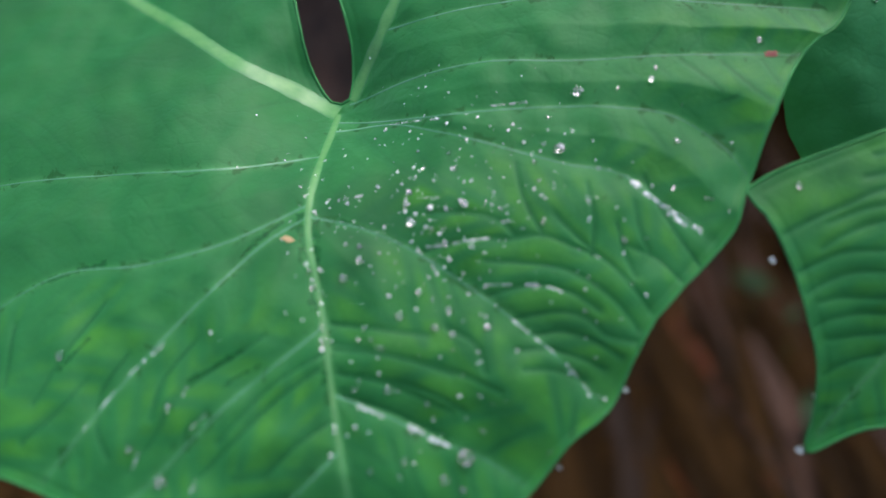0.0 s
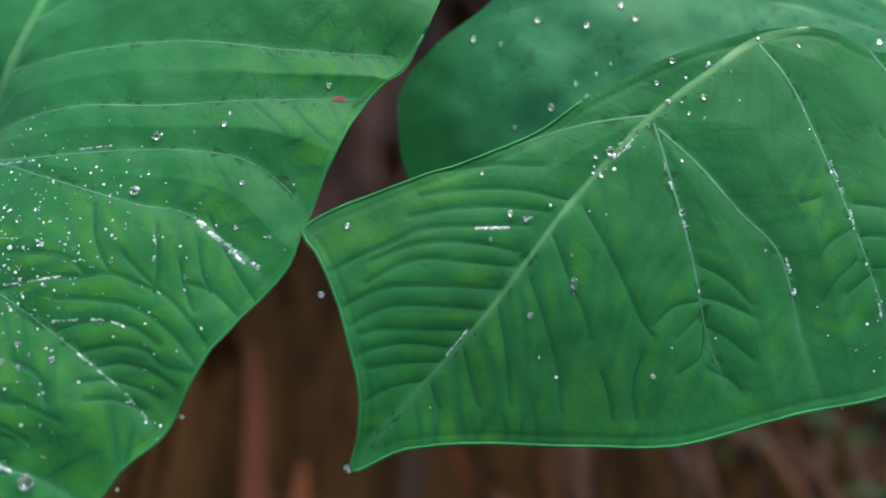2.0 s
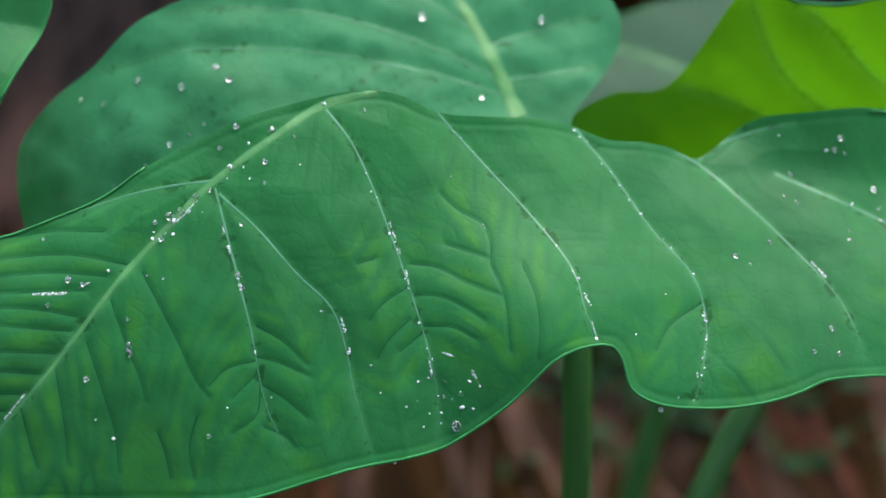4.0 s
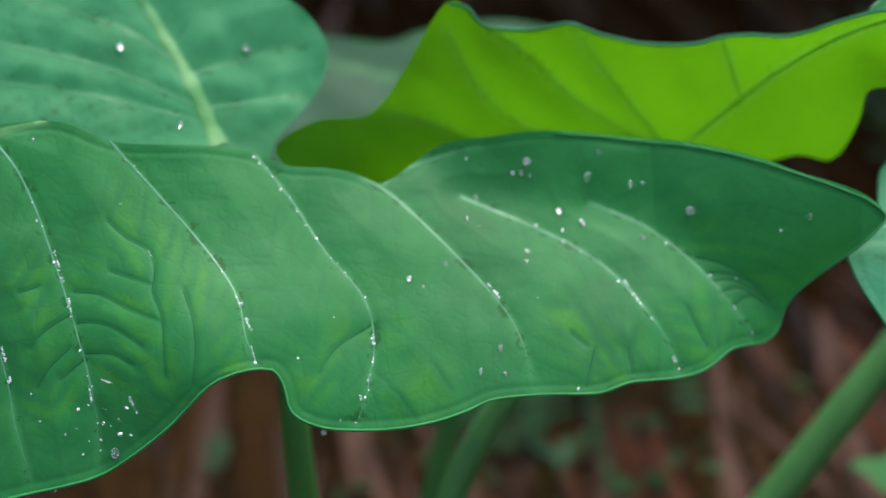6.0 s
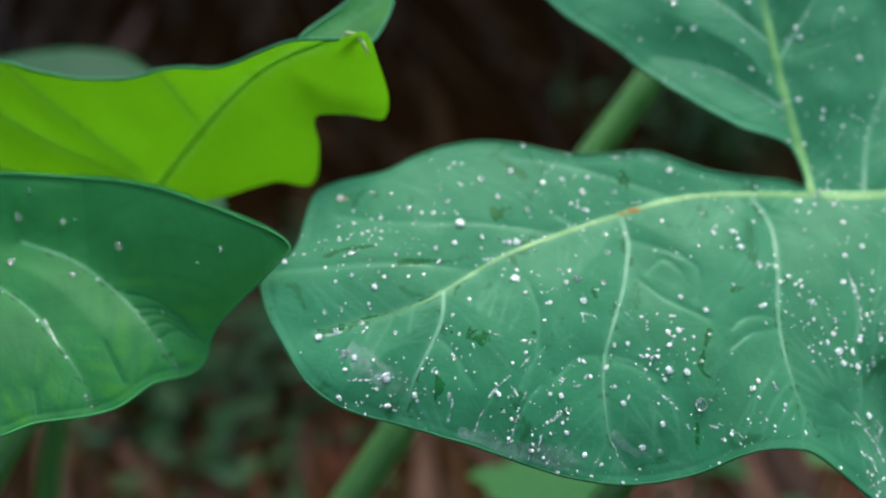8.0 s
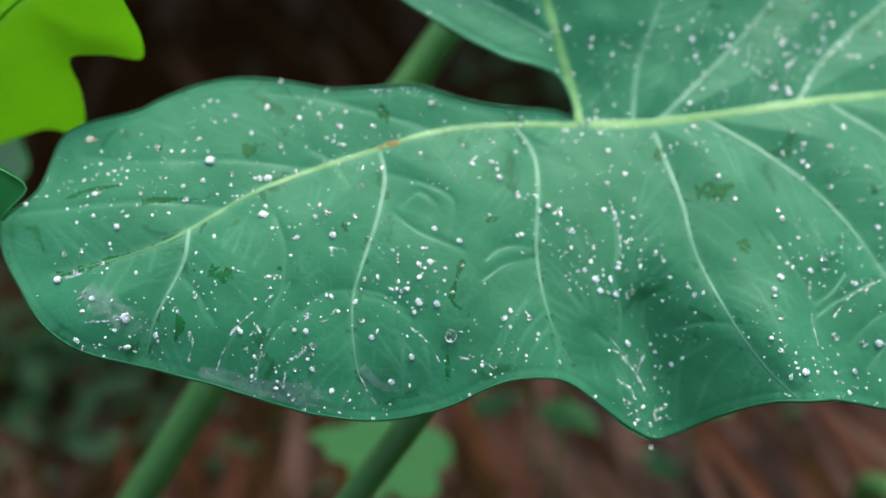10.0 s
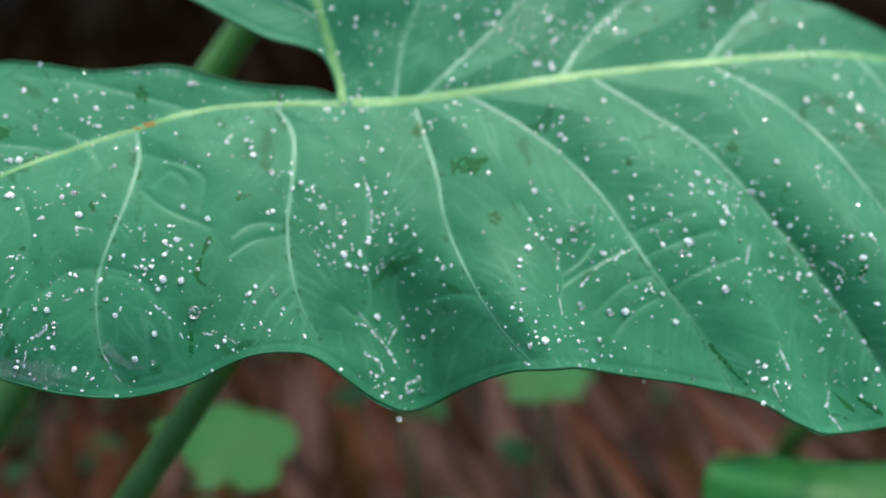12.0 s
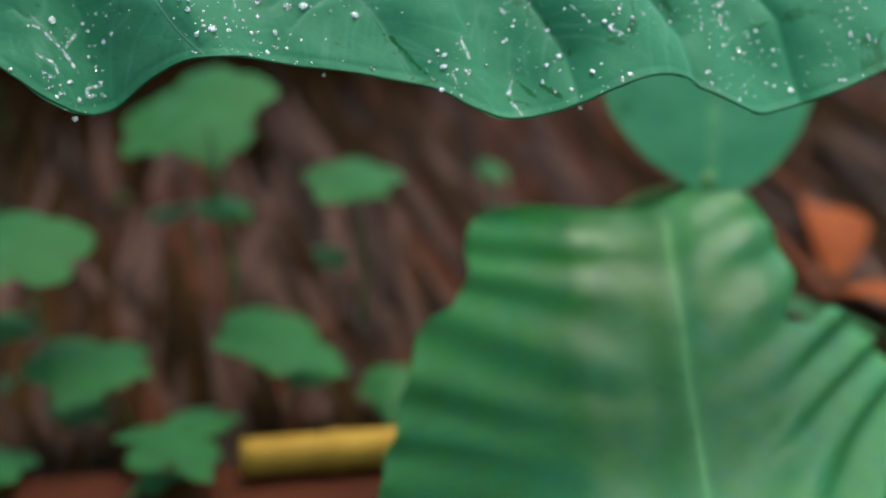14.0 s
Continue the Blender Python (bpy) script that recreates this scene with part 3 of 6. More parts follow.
DRIP_BEND = (0.36, 0.02, 4, [0.4186, 0.0328, 0.0077, -0.0057, -0.0039, 0.0078, 0.0239, 0.0047, -0.0069, 0.0003, 0.0014, 0.0091, -0.0004, -0.0041, 0.0002], [(0.358, 0.005, 0.035, -0.0140)])
DRIP_EDGE_1 = [(10.37, 1.82), (13.78, 3.46), (17.35, 4.75), (19.24, 5.61), (20.75, 6.64), (25.15, 8.69), (29.66, 9.57), (32.18, 8.69), (37.52, 8.15), (38.9, 7.55), (41.87, 7.16), (42.86, 6.74), (45.53, 8.27), (47.94, 8.58), (50.43, 8.64), (52.98, 8.32), (56.83, 7.65), (59.56, 6.61), (63.06, 4.47), (62.24, 3.53), (59.76, 1.31), (59.12, -0.06)]
DRIP_EDGE_2 = [(58.59, -0.48), (57.09, -0.68), (55.7, -1.46), (54.61, -1.69), (52.28, -1.79), (51.12, -2.11), (48.89, -2.01), (46.68, -2.13), (45.86, -2.44), (44.07, -2.87), (41.88, -2.96), (39.94, -2.7), (39, -2.11), (38.71, -1.03), (38.35, -0.49), (37.06, -0.47), (36.01, -0.93), (34.46, -2.38), (32.9, -3.56), (31.6, -4.22), (28.13, -4.92), (24.03, -5.98), (19.9, -5.96), (16.8, -5.83), (14.11, -5.99), (12.09, -6.75), (12.31, -5.67), (12.42, -4.01), (12.11, -2.37), (11.61, -0.54), (10.87, 1.09)]
DRIP_MID = [(29.66, 9.52), (27.6, 9.02), (26.01, 8.02), (23.34, 6.06), (21.59, 4.35), (19.88, 2.47), (16.82, -1.41), (13.71, -4.76), (12.57, -6.1)]
DRIP_VEIN_1 = [(23.4, 5.84), (24.63, 0.8), (25.22, -2.4), (25.94, -4.11)]
DRIP_VEIN_2 = [(27.6, 8.91), (28.66, 7.44), (30.06, 3.9), (31.37, -0.39), (31.64, -1.87), (31.7, -3.56)]
DRIP_VEIN_3 = [(31.95, 8.81), (36.98, 2.51), (37.38, 0.82), (37.79, -0.35)]
DRIP_VEIN_4 = [(37.73, 7.99), (39.05, 6.25), (40.5, 3.89), (41.94, 2.05), (42.29, 0.5), (41.95, -1.41), (41.52, -2.66)]
DRIP_VEIN_5 = [(42.1, 7.03), (43.26, 6.24), (44.67, 4.84), (47.2, 1.93), (47.97, 0.67), (48.48, -1.11)]
DRIP_VEIN_6 = [(46.27, 6.04), (50.74, 3.84), (52.34, 2.57), (54.05, 0.17), (54.64, -1.35)]
DRIP_VEIN_7 = [(51.8, 5.57), (53.94, 4.57), (55.53, 3.27), (56.62, 2.02), (57.36, 0.92), (58.09, -0.43)]
DRIP_VEIN_8 = [(43.02, 6.68), (43.92, 7.28), (45.54, 7.81), (47.21, 8.18)]
DRIP_VEIN_9 = [(23.34, 6.12), (21.61, 5.93), (19.89, 5.56), (18.17, 4.98)]
DRIP_VEIN_10 = [(23.54, 5.62), (25.03, 4.2), (26.5, 2.46), (27.76, 1.15), (28.26, -0.34), (28.54, -2.04), (29.13, -4.16)]
WET_BEND = (0.85, 0.0, 5, [0.3969, 0.0436, 0.0208, -0.0114, -0.0082, 0.0049, -0.0024, 0.0031, -0.0085, 0.0003, 0.0010, -0.0030, 0.0011, 0.0056, -0.0012, 0.0002, 0.0011, -0.0014, 0.0007, -0.0003, -0.0001], [(0.865, 0.049, 0.030, 0.005)])
WET_EDGE_1 = [(61.91, 3.1), (61.97, 1.73), (62.45, 0.57), (63.24, -0.82), (64.5, -1.92), (66.66, -2.86), (68.83, -3.59), (73.2, -5.43), (75.43, -6.04), (77.25, -6.01), (78.89, -5.7), (80.1, -5.25), (81.29, -5.07), (82.91, -5.34), (84.13, -6.27), (85.3, -7.52), (86.54, -8.27), (87.91, -8.17), (89.39, -7.41), (90.85, -6.92), (92.42, -7.07), (94.6, -7.66), (100.34, -9.5), (101.7, -10.63), (102.67, -11.3), (103.8, -11.47), (105.77, -11.26), (108.65, -10.58), (110.08, -10.65), (111.51, -11.53), (113.24, -12.83), (114.97, -12.83), (117.14, -12.45), (119.09, -11.91)]
WET_EDGE_2 = [(121.11, -11.49), (124.5, -10.2), (128.5, -9.2), (132, -7), (129, -3.5), (125, -0.5), (120.5, 1.6), (116.87, 3.04), (114.22, 4.31), (112.18, 5.69), (101.01, 11.69), (90.8, 15.43), (85.96, 16.51), (80.5, 18.5), (76, 18.4), (74.3, 17), (75.24, 15.39), (76.68, 13.43), (78.46, 11.97), (80.62, 9.98), (83.34, 8.04), (85.66, 7.14), (85.92, 5.3), (85.31, 5.6), (83.14, 5.97), (81.07, 6.54), (79.19, 7.28), (76.91, 7.32), (75.48, 7.45), (72.66, 8.2), (70.66, 8.25), (68.83, 7.8), (67.48, 7.2), (65.45, 6.85), (64.39, 6.4), (63.2, 4.05)]
WET_MID = [(86.05, 4.95), (82.62, 5.23), (79.94, 5.25), (77.29, 4.75), (72.09, 3.47), (68.04, 1.73), (63.84, 0.93)]
WET_MID2 = [(86.19, 4.94), (86.08, 6.98), (85.67, 10.16), (85.15, 16.16)]
WET_MID3 = [(86.55, 4.92), (88.75, 4.73), (92.27, 4.76), (96.17, 4.92), (100.14, 4.94), (108.31, 4.77), (111.53, 4.29), (114.96, 3.34), (119.44, 0.82)]
WET_VEIN_1 = [(69.15, 2.2), (68.86, 0.99), (67.45, -1.34), (67.01, -2.65)]
WET_VEIN_2 = [(77.26, 4.63), (77.29, 3.53), (76.73, 1.92), (75.28, -1.13), (75.03, -2.88), (75.11, -4.23), (75.7, -5.42)]
WET_VEIN_3 = [(83.19, 5.15), (83.76, 3.77), (82.92, -0.21), (82.82, -1.8), (82.98, -3.38), (83.45, -4.77)]
WET_VEIN_4 = [(89.2, 4.26), (89.44, 1.07), (89.36, -0.59), (89.7, -2.7), (90.18, -4.34), (90.83, -5.76), (91.65, -6.93)]
WET_VEIN_5 = [(91.5, 4.65), (93.7, 2.81), (95.84, 0.1), (97.68, -4.32), (98.78, -6.49), (99.63, -8.81)]
WET_VEIN_6 = [(97.31, 4.71), (99.34, 2.85), (101.61, 0.47), (106.05, -8.93)]
WET_VEIN_7 = [(103.09, 4.59), (105.2, 2.91), (106.77, 0.77), (108.73, -4.15), (111.16, -8.34)]
WET_VEIN_8 = [(110.23, 4.68), (112.49, -0.49), (114.63, -5.94)]
WET_VEIN_9 = [(88.42, 4.78), (89.2, 7.27), (90.75, 10.04), (91.49, 11.64)]
WET_VEIN_10 = [(89.67, 4.85), (93.92, 7.94), (97.74, 11.09)]
WET_VEIN_11 = [(95.94, 5.03), (97.52, 6.62), (99.63, 8.09), (101.36, 9.07), (103.2, 10.35)]
WET_VEIN_12 = [(102.88, 4.99), (104.54, 6.22), (106.51, 7.47), (108.29, 8.19)]
WET_VEIN_13 = [(85.58, 10.98), (87.13, 13.1), (88.67, 15)]
WET_VEIN_14 = [(85.5, 11.82), (83.31, 13.96), (81.1, 15.93), (78.82, 17.45)]
WET_VEIN_15 = [(85.83, 8.81), (82.66, 10.93), (80.21, 11.68)]
WET_VEIN_16 = [(79.94, 5.25), (75.31, 6.93), (72.93, 7.5)]
WET_VEIN_17 = [(74.66, 4.1), (71.14, 4.74), (67.58, 5.02), (65.25, 5.46)]
WET_VEIN_18 = [(70.8, 2.92), (67.34, 3.38), (64.08, 3.4), (62.2, 3.31)]
REAR_BEND = (0.27, 0.12, 1, [0.4730, 0.0250, 0.0180], [])
REAR_EDGE_1 = [(14.98, 3.01), (14.07, 4.33), (13.75, 6.32), (13.92, 7.89), (15.5, 9.73), (17.48, 11.17), (19.75, 13.14), (24.03, 14.88), (27.77, 16.05)]
REAR_EDGE_2 = [(31.65, 16.73), (35.66, 16.9), (38.59, 15.8), (40.15, 14.5), (40.72, 13.17), (40.44, 11.57), (38.27, 8.69), (37.56, 6.67), (31.12, 6.7), (23.81, 4.4), (18.19, 3.37)]
REAR_MID = [(35.88, 8.78), (34.52, 11.98), (32.15, 16.22)]
REAR_VEIN_1 = [(35.55, 9.69), (31.34, 10.9), (26.38, 11.69), (21.6, 11.72), (18.15, 10.94)]
REAR_VEIN_3 = [(35.21, 10.45), (30.16, 12.65), (25.21, 13.54), (21.61, 13.44)]
REAR_VEIN_4 = [(34.29, 12.49), (31.52, 14.23), (27.74, 15.4)]
REAR_VEIN_5 = [(34.52, 11.98), (39.49, 13.41)]
REAR_VEIN_6 = [(35.21, 10.45), (39.56, 11.03)]
YOUNG_BEND = (0.57, 0.11, 2, [0.4780, -0.1152, 0.0099, -0.0164, -0.0836, -0.0039], [])
YOUNG_EDGE_1 = [(38.25, 8.52), (40.18, 9.77), (42.71, 10.15), (46.25, 14.67), (46.97, 14.45), (47.68, 13.64), (49.47, 13.37), (51.28, 13.57), (52.76, 13.09), (54.5, 12.7), (56.99, 12.53), (58.69, 12.68), (60.63, 12.57)]
YOUNG_EDGE_2 = [(64.19, 13.17), (65.81, 12.97), (66.84, 13.12), (67.48, 12.05), (67.91, 10.81), (67.77, 10.06), (66.11, 10.36), (64.7, 10.35), (64.82, 9.18), (64.45, 7.69), (62.55, 7.73), (60.03, 7.22), (52.9, 6.41), (47.45, 5.93), (42.47, 6.26), (39.2, 7.24)]
YOUNG_MID = [(56.99, 7.77), (60.84, 11.15), (63.03, 12.38), (65.58, 12.99)]
YOUNG_VEIN_1 = [(56.84, 8.09), (53.18, 11.54), (51.51, 13.31)]
YOUNG_VEIN_2 = [(56.28, 8.12), (52.07, 10.39), (49.39, 12.53), (47.8, 13.51)]
YOUNG_VEIN_3 = [(54.34, 7.69), (49.87, 9.24), (47.44, 11.16), (46.1, 13.53)]
YOUNG_VEIN_4 = [(50.24, 7.38), (46.47, 9.17), (43.48, 10.11)]
YOUNG_VEIN_5 = [(59.68, 10.14), (57.97, 12.56)]
LARGE_CREASE_1 = [[(1.45, -1.59), (2.43, -1.3), (3.47, -1.26), (4.38, -1.52), (5.21, -2.1)], [(2.28, -2.35), (3.19, -2.16), (3.97, -2.1), (4.88, -2.36), (5.38, -2.87), (6.41, -3.12)], [(-0.7, -0.09), (0.88, 0.3), (2.2, 0.3), (3.38, 0.43), (4.29, 0.1), (5.45, -0.42), (6.34, -1.33), (7.02, -2.3)], [(3.38, 0.43), (2.76, 1.71), (2.52, 2.94)], [(5, -0.29), (5.11, 0.9), (4.96, 2.24)], [(7.03, -0.29), (6.67, 0.63), (6.52, 1.56)], [(8.05, -1.14), (7.16, -0.29), (6.13, 0.1)], [(1.4, -0.42), (2.71, -0.49), (4.01, -0.68), (5.04, -1.2), (5.8, -1.84), (6.49, -2.74)]]
LARGE_CREASE_2 = [[(2.4, -3.37), (3.43, -3.31), (4.59, -3.63), (5.35, -4.01)], [(-3.64, -3.3), (-1.45, -3.61), (0.47, -4.11), (1.87, -4.74)], [(0.09, -2.61), (1.11, -3.24), (1.37, -4.12)], [(-0.44, 1.18), (0.89, 1.17), (1.95, 0.9), (2.46, 0.37)], [(2.92, -2.86), (3.96, -2.74), (4.99, -3.06), (5.88, -3.63)], [(8.72, -0.68), (7.86, 0.63), (7.25, 1.7), (6.9, 2.51)], [(2.65, -4), (3.68, -4), (4.7, -4.38)], [(3.8, 1.16), (4.56, 0.37), (5.45, -0.42)], [(5.9, 0.9), (6.12, -0.16), (6.42, -0.94)], [(-3.36, -4.11), (-1.44, -4.42), (-0.17, -4.86), (0.72, -5.36)]]
LARGE_CREASE_3 = [[(-4.09, -3.96), (-5.57, -5.06), (-6.77, -6.27), (-7.83, -7.33)], [(-5.95, -2.91), (-6.94, -3.6), (-7.93, -4.22), (-8.77, -4.96), (-9.31, -6.04), (-10.04, -7.1)], [(-11.6, -1.87), (-12.37, -3.03), (-12.9, -3.91), (-13.3, -4.78), (-13.51, -5.15)], [(-7.71, -5.37), (-8.3, -5.91), (-8.39, -6.51), (-8.95, -7.33)], [(-14.67, -2.68), (-14.62, -3.82), (-14.57, -4.69)], [(-3.6, -5.55), (-4.77, -6.39), (-5.73, -7.34)], [(-3.74, -3.09), (-2.06, -3.46), (0.3, -4.15)], [(-3.76, -2.46), (-1.94, -2.71), (-0.52, -2.9)], [(-3.45, -4.08), (-1.79, -4.46), (0.3, -5.33)], [(-3.31, -4.82), (-1.78, -5.26), (0.12, -6.13)]]
LARGE_CREASE_4 = [[(-10.51, -3.51), (-11.28, -4.74), (-11.27, -5.82), (-10.77, -6.76)], [(-8.3, -3.11), (-9.22, -4.35), (-9.48, -5.56)], [(-13.71, -6.35), (-12.65, -5.37), (-11.87, -4.39)], [(-3.98, -3.47), (-5.6, -4.46), (-6.57, -5.43), (-7.27, -6.27)]]
LARGE_CREASES = [cm(q) for q in LARGE_CREASE_1 + LARGE_CREASE_2 + LARGE_CREASE_3 + LARGE_CREASE_4]
DRIP_CREASE_1 = [[(20.12, 3.01), (18.08, 3.4), (16.32, 3.38), (14.71, 3.15)], [(18.66, 2.09), (16.35, 2.05), (14.76, 1.93), (13.61, 1.45), (12.19, 0.83), (11.41, 0.44)], [(18.23, 1.13), (16.93, 1.4), (15.63, 1.49), (14.19, 1.3), (12.91, 0.82)], [(18.08, 0.59), (16.21, 0.77), (14.64, 0.86), (13.49, 0.46), (12.65, -0.03)], [(17.5, -0.23), (15.36, -0.1), (13.36, -0.15), (12.44, -0.52), (11.88, -0.79)], [(16.92, -0.97), (14.79, -0.78), (13.51, -0.82), (12.66, -1.16), (12.1, -1.5)], [(16.34, -1.7), (14.78, -1.64), (13.08, -1.64), (12.52, -1.79)], [(15.62, -2.31), (14.06, -2.12), (12.79, -2.37), (12.23, -2.64)]]
DRIP_CREASE_2 = [[(15.32, -2.83), (14.05, -2.84), (12.78, -3.02)], [(14.74, -3.51), (13.61, -3.7), (12.61, -4.17)], [(19.24, 4.26), (17.19, 4.29), (15.71, 4.09)], [(19.39, 2.59), (17.5, 2.76), (15.76, 2.66), (14.31, 2.37)], [(19.53, 1.72), (20.09, 0.12), (20.65, -1.35), (20.78, -2.08)], [(20.7, 2.71), (21.83, 0.51), (22.68, -1.39), (23.11, -1.99)], [(24.88, -0.72), (23.78, -0.98), (23.11, -1.62)], [(24.95, -1.16), (23.98, -2.08)], [(25.02, -1.45), (24.85, -2.76), (23.96, -3.4)], [(24.9, 0.59), (25.92, -0.01), (26.79, -0.91)], [(25.01, -1.59), (25.88, -2.12), (26.75, -2.87)], [(24.88, -0.57), (25.76, -0.81), (26.84, -1.34)]]
DRIP_CREASE_3 = [[(25.13, -3.2), (26.01, -3.66), (26.29, -4.03)], [(16.19, -2.25), (16.44, -3.42), (16.7, -4.46)], [(17.49, -0.84), (17.75, -2.58), (17.85, -4.35)], [(18.65, 0.15), (19.2, -1.6), (19.61, -3.22), (19.72, -4.7)], [(21.2, -3.26), (21.47, -4.15), (21.6, -5.04)], [(22.66, -2.71), (22.35, -3.87), (22.48, -5.05)], [(15.02, -3.67), (15.27, -4.56)], [(32.03, 5.46), (32.75, 4.77), (33.62, 4.23), (33.91, 3.48), (33.87, 2.67), (34.2, 1.87), (34.33, 1.23), (34.43, -0.49)], [(30.78, 2.78), (31.81, 2.62), (32.79, 2.09), (33.61, 1.73), (34.22, 1.51)], [(30.93, 1.6), (31.88, 1.52), (32.85, 1.08), (33.58, 0.58)]]
DRIP_CREASE_4 = [[(31.24, 0.43), (32.38, 0.36), (33.2, -0.07)], [(32.18, 3.5), (32.98, 3.19), (33.75, 2.89)], [(30.65, 1.9), (29.65, 1.25), (29.19, 0.67)], [(29.43, 3.02), (28.74, 2.81)], [(31.23, 0.21), (30.33, -0.51)], [(35.05, 2.65), (35.45, 1.5), (35.54, 0.36), (35.42, -0.78)], [(37.1, -0.55), (36.31, -0.66), (35.71, -1.01)], [(42.22, 0.98), (40.75, 0.14), (40.12, -0.71)], [(30.67, 0.65), (29.9, -0.07), (29.43, -0.79)], [(56.09, 3.11), (56.91, 2.88), (57.71, 2.41), (58.65, 1.6)], [(56.39, 2.44), (57.05, 2.41), (58.02, 2.06), (58.94, 1.09)], [(56.54, 2.1), (57.36, 2.11), (58.32, 1.63), (59.17, 0.74)]]
DRIP_CREASE_5 = [[(56.84, 1.6), (57.67, 1.77), (58.45, 1.21)], [(57.29, 1.08), (58.14, 1.4), (58.77, 0.94)], [(51.1, -0.37), (50.78, -1.24), (50.61, -1.82)], [(50.19, 0.32), (50.79, -0.26)], [(55.91, -0.53), (55.49, 0.45), (55.2, 1.11)], [(52.59, -1.43), (52.47, -0.5)]]
DRIP_CREASES = [cm(q) for q in DRIP_CREASE_1 + DRIP_CREASE_2 + DRIP_CREASE_3 + DRIP_CREASE_4 + DRIP_CREASE_5]
WET_CREASE_1 = [[(77.35, 1.98), (78.19, 1.06), (79.22, 0.45), (79.88, 0.04)], [(86.44, 1.21), (86.19, -0.43), (85.84, -1.52), (85.86, -2.8), (85.77, -3.89)], [(77.35, 3.74), (78.41, 3.19), (79.46, 2.55), (79.87, 2), (79.51, 0.89)], [(80.68, -0.38), (81.37, 0.01), (82.33, 0.05), (82.86, -0.1)], [(80.43, -1.14), (81.44, -0.64), (82.73, -0.48)], [(75.68, -1.15), (76.54, -1.57), (77.37, -2.3)], [(72.6, 2.24), (72.84, 0.93), (72.43, -0.72), (71.74, -1.85)], [(75.55, -0.9), (76.42, -1.25), (77.26, -1.98)], [(74.41, 4.88), (75.32, 4.25), (75.73, 3.18)], [(77.84, 2.25), (78.52, 2.67), (79.09, 2.1)]]
WET_CREASE_2 = [[(86.36, 0.65), (86.33, -0.35), (85.76, -1.74), (85.95, -3.03), (85.54, -4.08)], [(87.04, -2.7), (86.96, -3.64), (87.09, -4.28), (86.58, -4.99)], [(92.62, -0.49), (93.13, -1.87), (93.52, -3.06), (93.58, -3.87), (93.13, -4.92), (93.32, -5.58)], [(95.29, -2.48), (94.47, -3.18), (93.65, -3.56)], [(93.55, -4.03), (94.36, -3.65), (96.51, -2.88)], [(97.53, -4.06), (96.16, -4.36), (94.66, -5.28)], [(97.47, -5.01), (96.23, -5.49), (95.28, -6.23)], [(88.18, -3.96), (89.17, -3.77), (89.8, -3.85)], [(84.59, -3.64), (85.13, -4.18), (85.54, -4.08)], [(97.01, -2.21), (98.76, -1.94), (99.83, -1.74)]]
WET_CREASE_3 = [[(97.41, -3.24), (99.18, -2.82), (100.57, -2.66)], [(97.86, -4.75), (99.49, -4.16), (100.96, -3.86)]]
WET_CREASE_4 = [[(85.9, -1.62), (85.9, -2.74), (85.8, -3.73), (85.5, -4.32)], [(86.9, -3.14), (86.9, -3.9), (87.1, -4.48), (86.8, -4.88)], [(72.8, -0.4), (72.2, -0.99), (71.8, -1.48), (71.5, -2.03)], [(70.7, -1.8), (70.3, -2.38), (70.1, -2.92), (69.8, -3.37)], [(72.5, -1.8), (71.9, -2.38), (71.5, -3.1), (71.3, -3.55)], [(68.8, 0.24), (69.3, -0.44), (69.6, -1.17), (69.8, -1.48)], [(73.2, -1.62), (73.9, -1.03), (74.6, -0.85), (75.5, -0.89)]]
WET_CREASES = [cm(q) for q in WET_CREASE_1 + WET_CREASE_2 + WET_CREASE_3 + WET_CREASE_4]
WET_CRACKS = [[(63.9, 0.93), (65.0, 1.11), (66.0, 1.33), (67.2, 1.55), (68.7, 1.87)], [(79.8, -0.18), (79.4, -0.9), (79.1, -1.76), (79.6, -2.3), (79.9, -2.84)], [(78.6, -3.78), (78.5, -4.9)], [(67.4, 3.5), (68.9, 3.45), (70.3, 3.23)], [(64.4, 3.92), (65.3, 4.19), (67.2, 4.27)], [(81.0, 1.22), (81.8, 1.36)], [(98.9, -6.9), (99.3, -7.4), (99.9, -8.2)]]
WET_BLOTS = [[(69.8, 0.5), (70.3, 0.27), (70.9, 0.41)], [(68.3, -1.52), (68.8, -1.61)], [(71.6, 5.18), (72.8, 5.26)], [(77.4, 6.26), (78.1, 6.35)], [(75.4, 1.5), (74.8, 1.45)], [(90.1, 1.5), (90.9, 1.44), (91.7, 1.62), (92.0, 1.21)], [(91.3, -0.64), (91.4, -0.96), (91.6, -1.28)], [(97.5, 0.8), (97.8, 0.71)], [(102.3, 1.03), (102.7, 0.58)], [(89.0, 3.45), (89.5, 3.09)], [(105.8, -4.92), (106.1, -5.1)]]
# The first four paint furrow shade as dark marks, drawn like the stains.
WET_FURROWS = [[(99.1, -7.09), (99.6, -7.86), (100.1, -8.67), (100.7, -9.36)], [(103.9, -9.71), (104.3, -10.3), (104.7, -10.84)], [(104.7, -9.99), (105.3, -10.63), (105.5, -10.99)], [(103.3, -10.43), (103.9, -10.66), (104.3, -10.89)], [(70.0, 0.46), (70.3, 0.54), (70.6, 0.41), (71.0, 0.36)], [(72.5, 0.19), (72.6, 0.41)], [(70.8, -2.61), (71.0, -2.52)], [(69.2, 0.51), (69.3, 0.64)], [(70.2, 0.27), (70.5, 0.09)]]
WET_STAINS_AND_SHADE = [(0.0022, q) for q in WET_FURROWS] + [(0.0026, q) for q in WET_CRACKS] + [(0.0075, q) for q in WET_BLOTS]
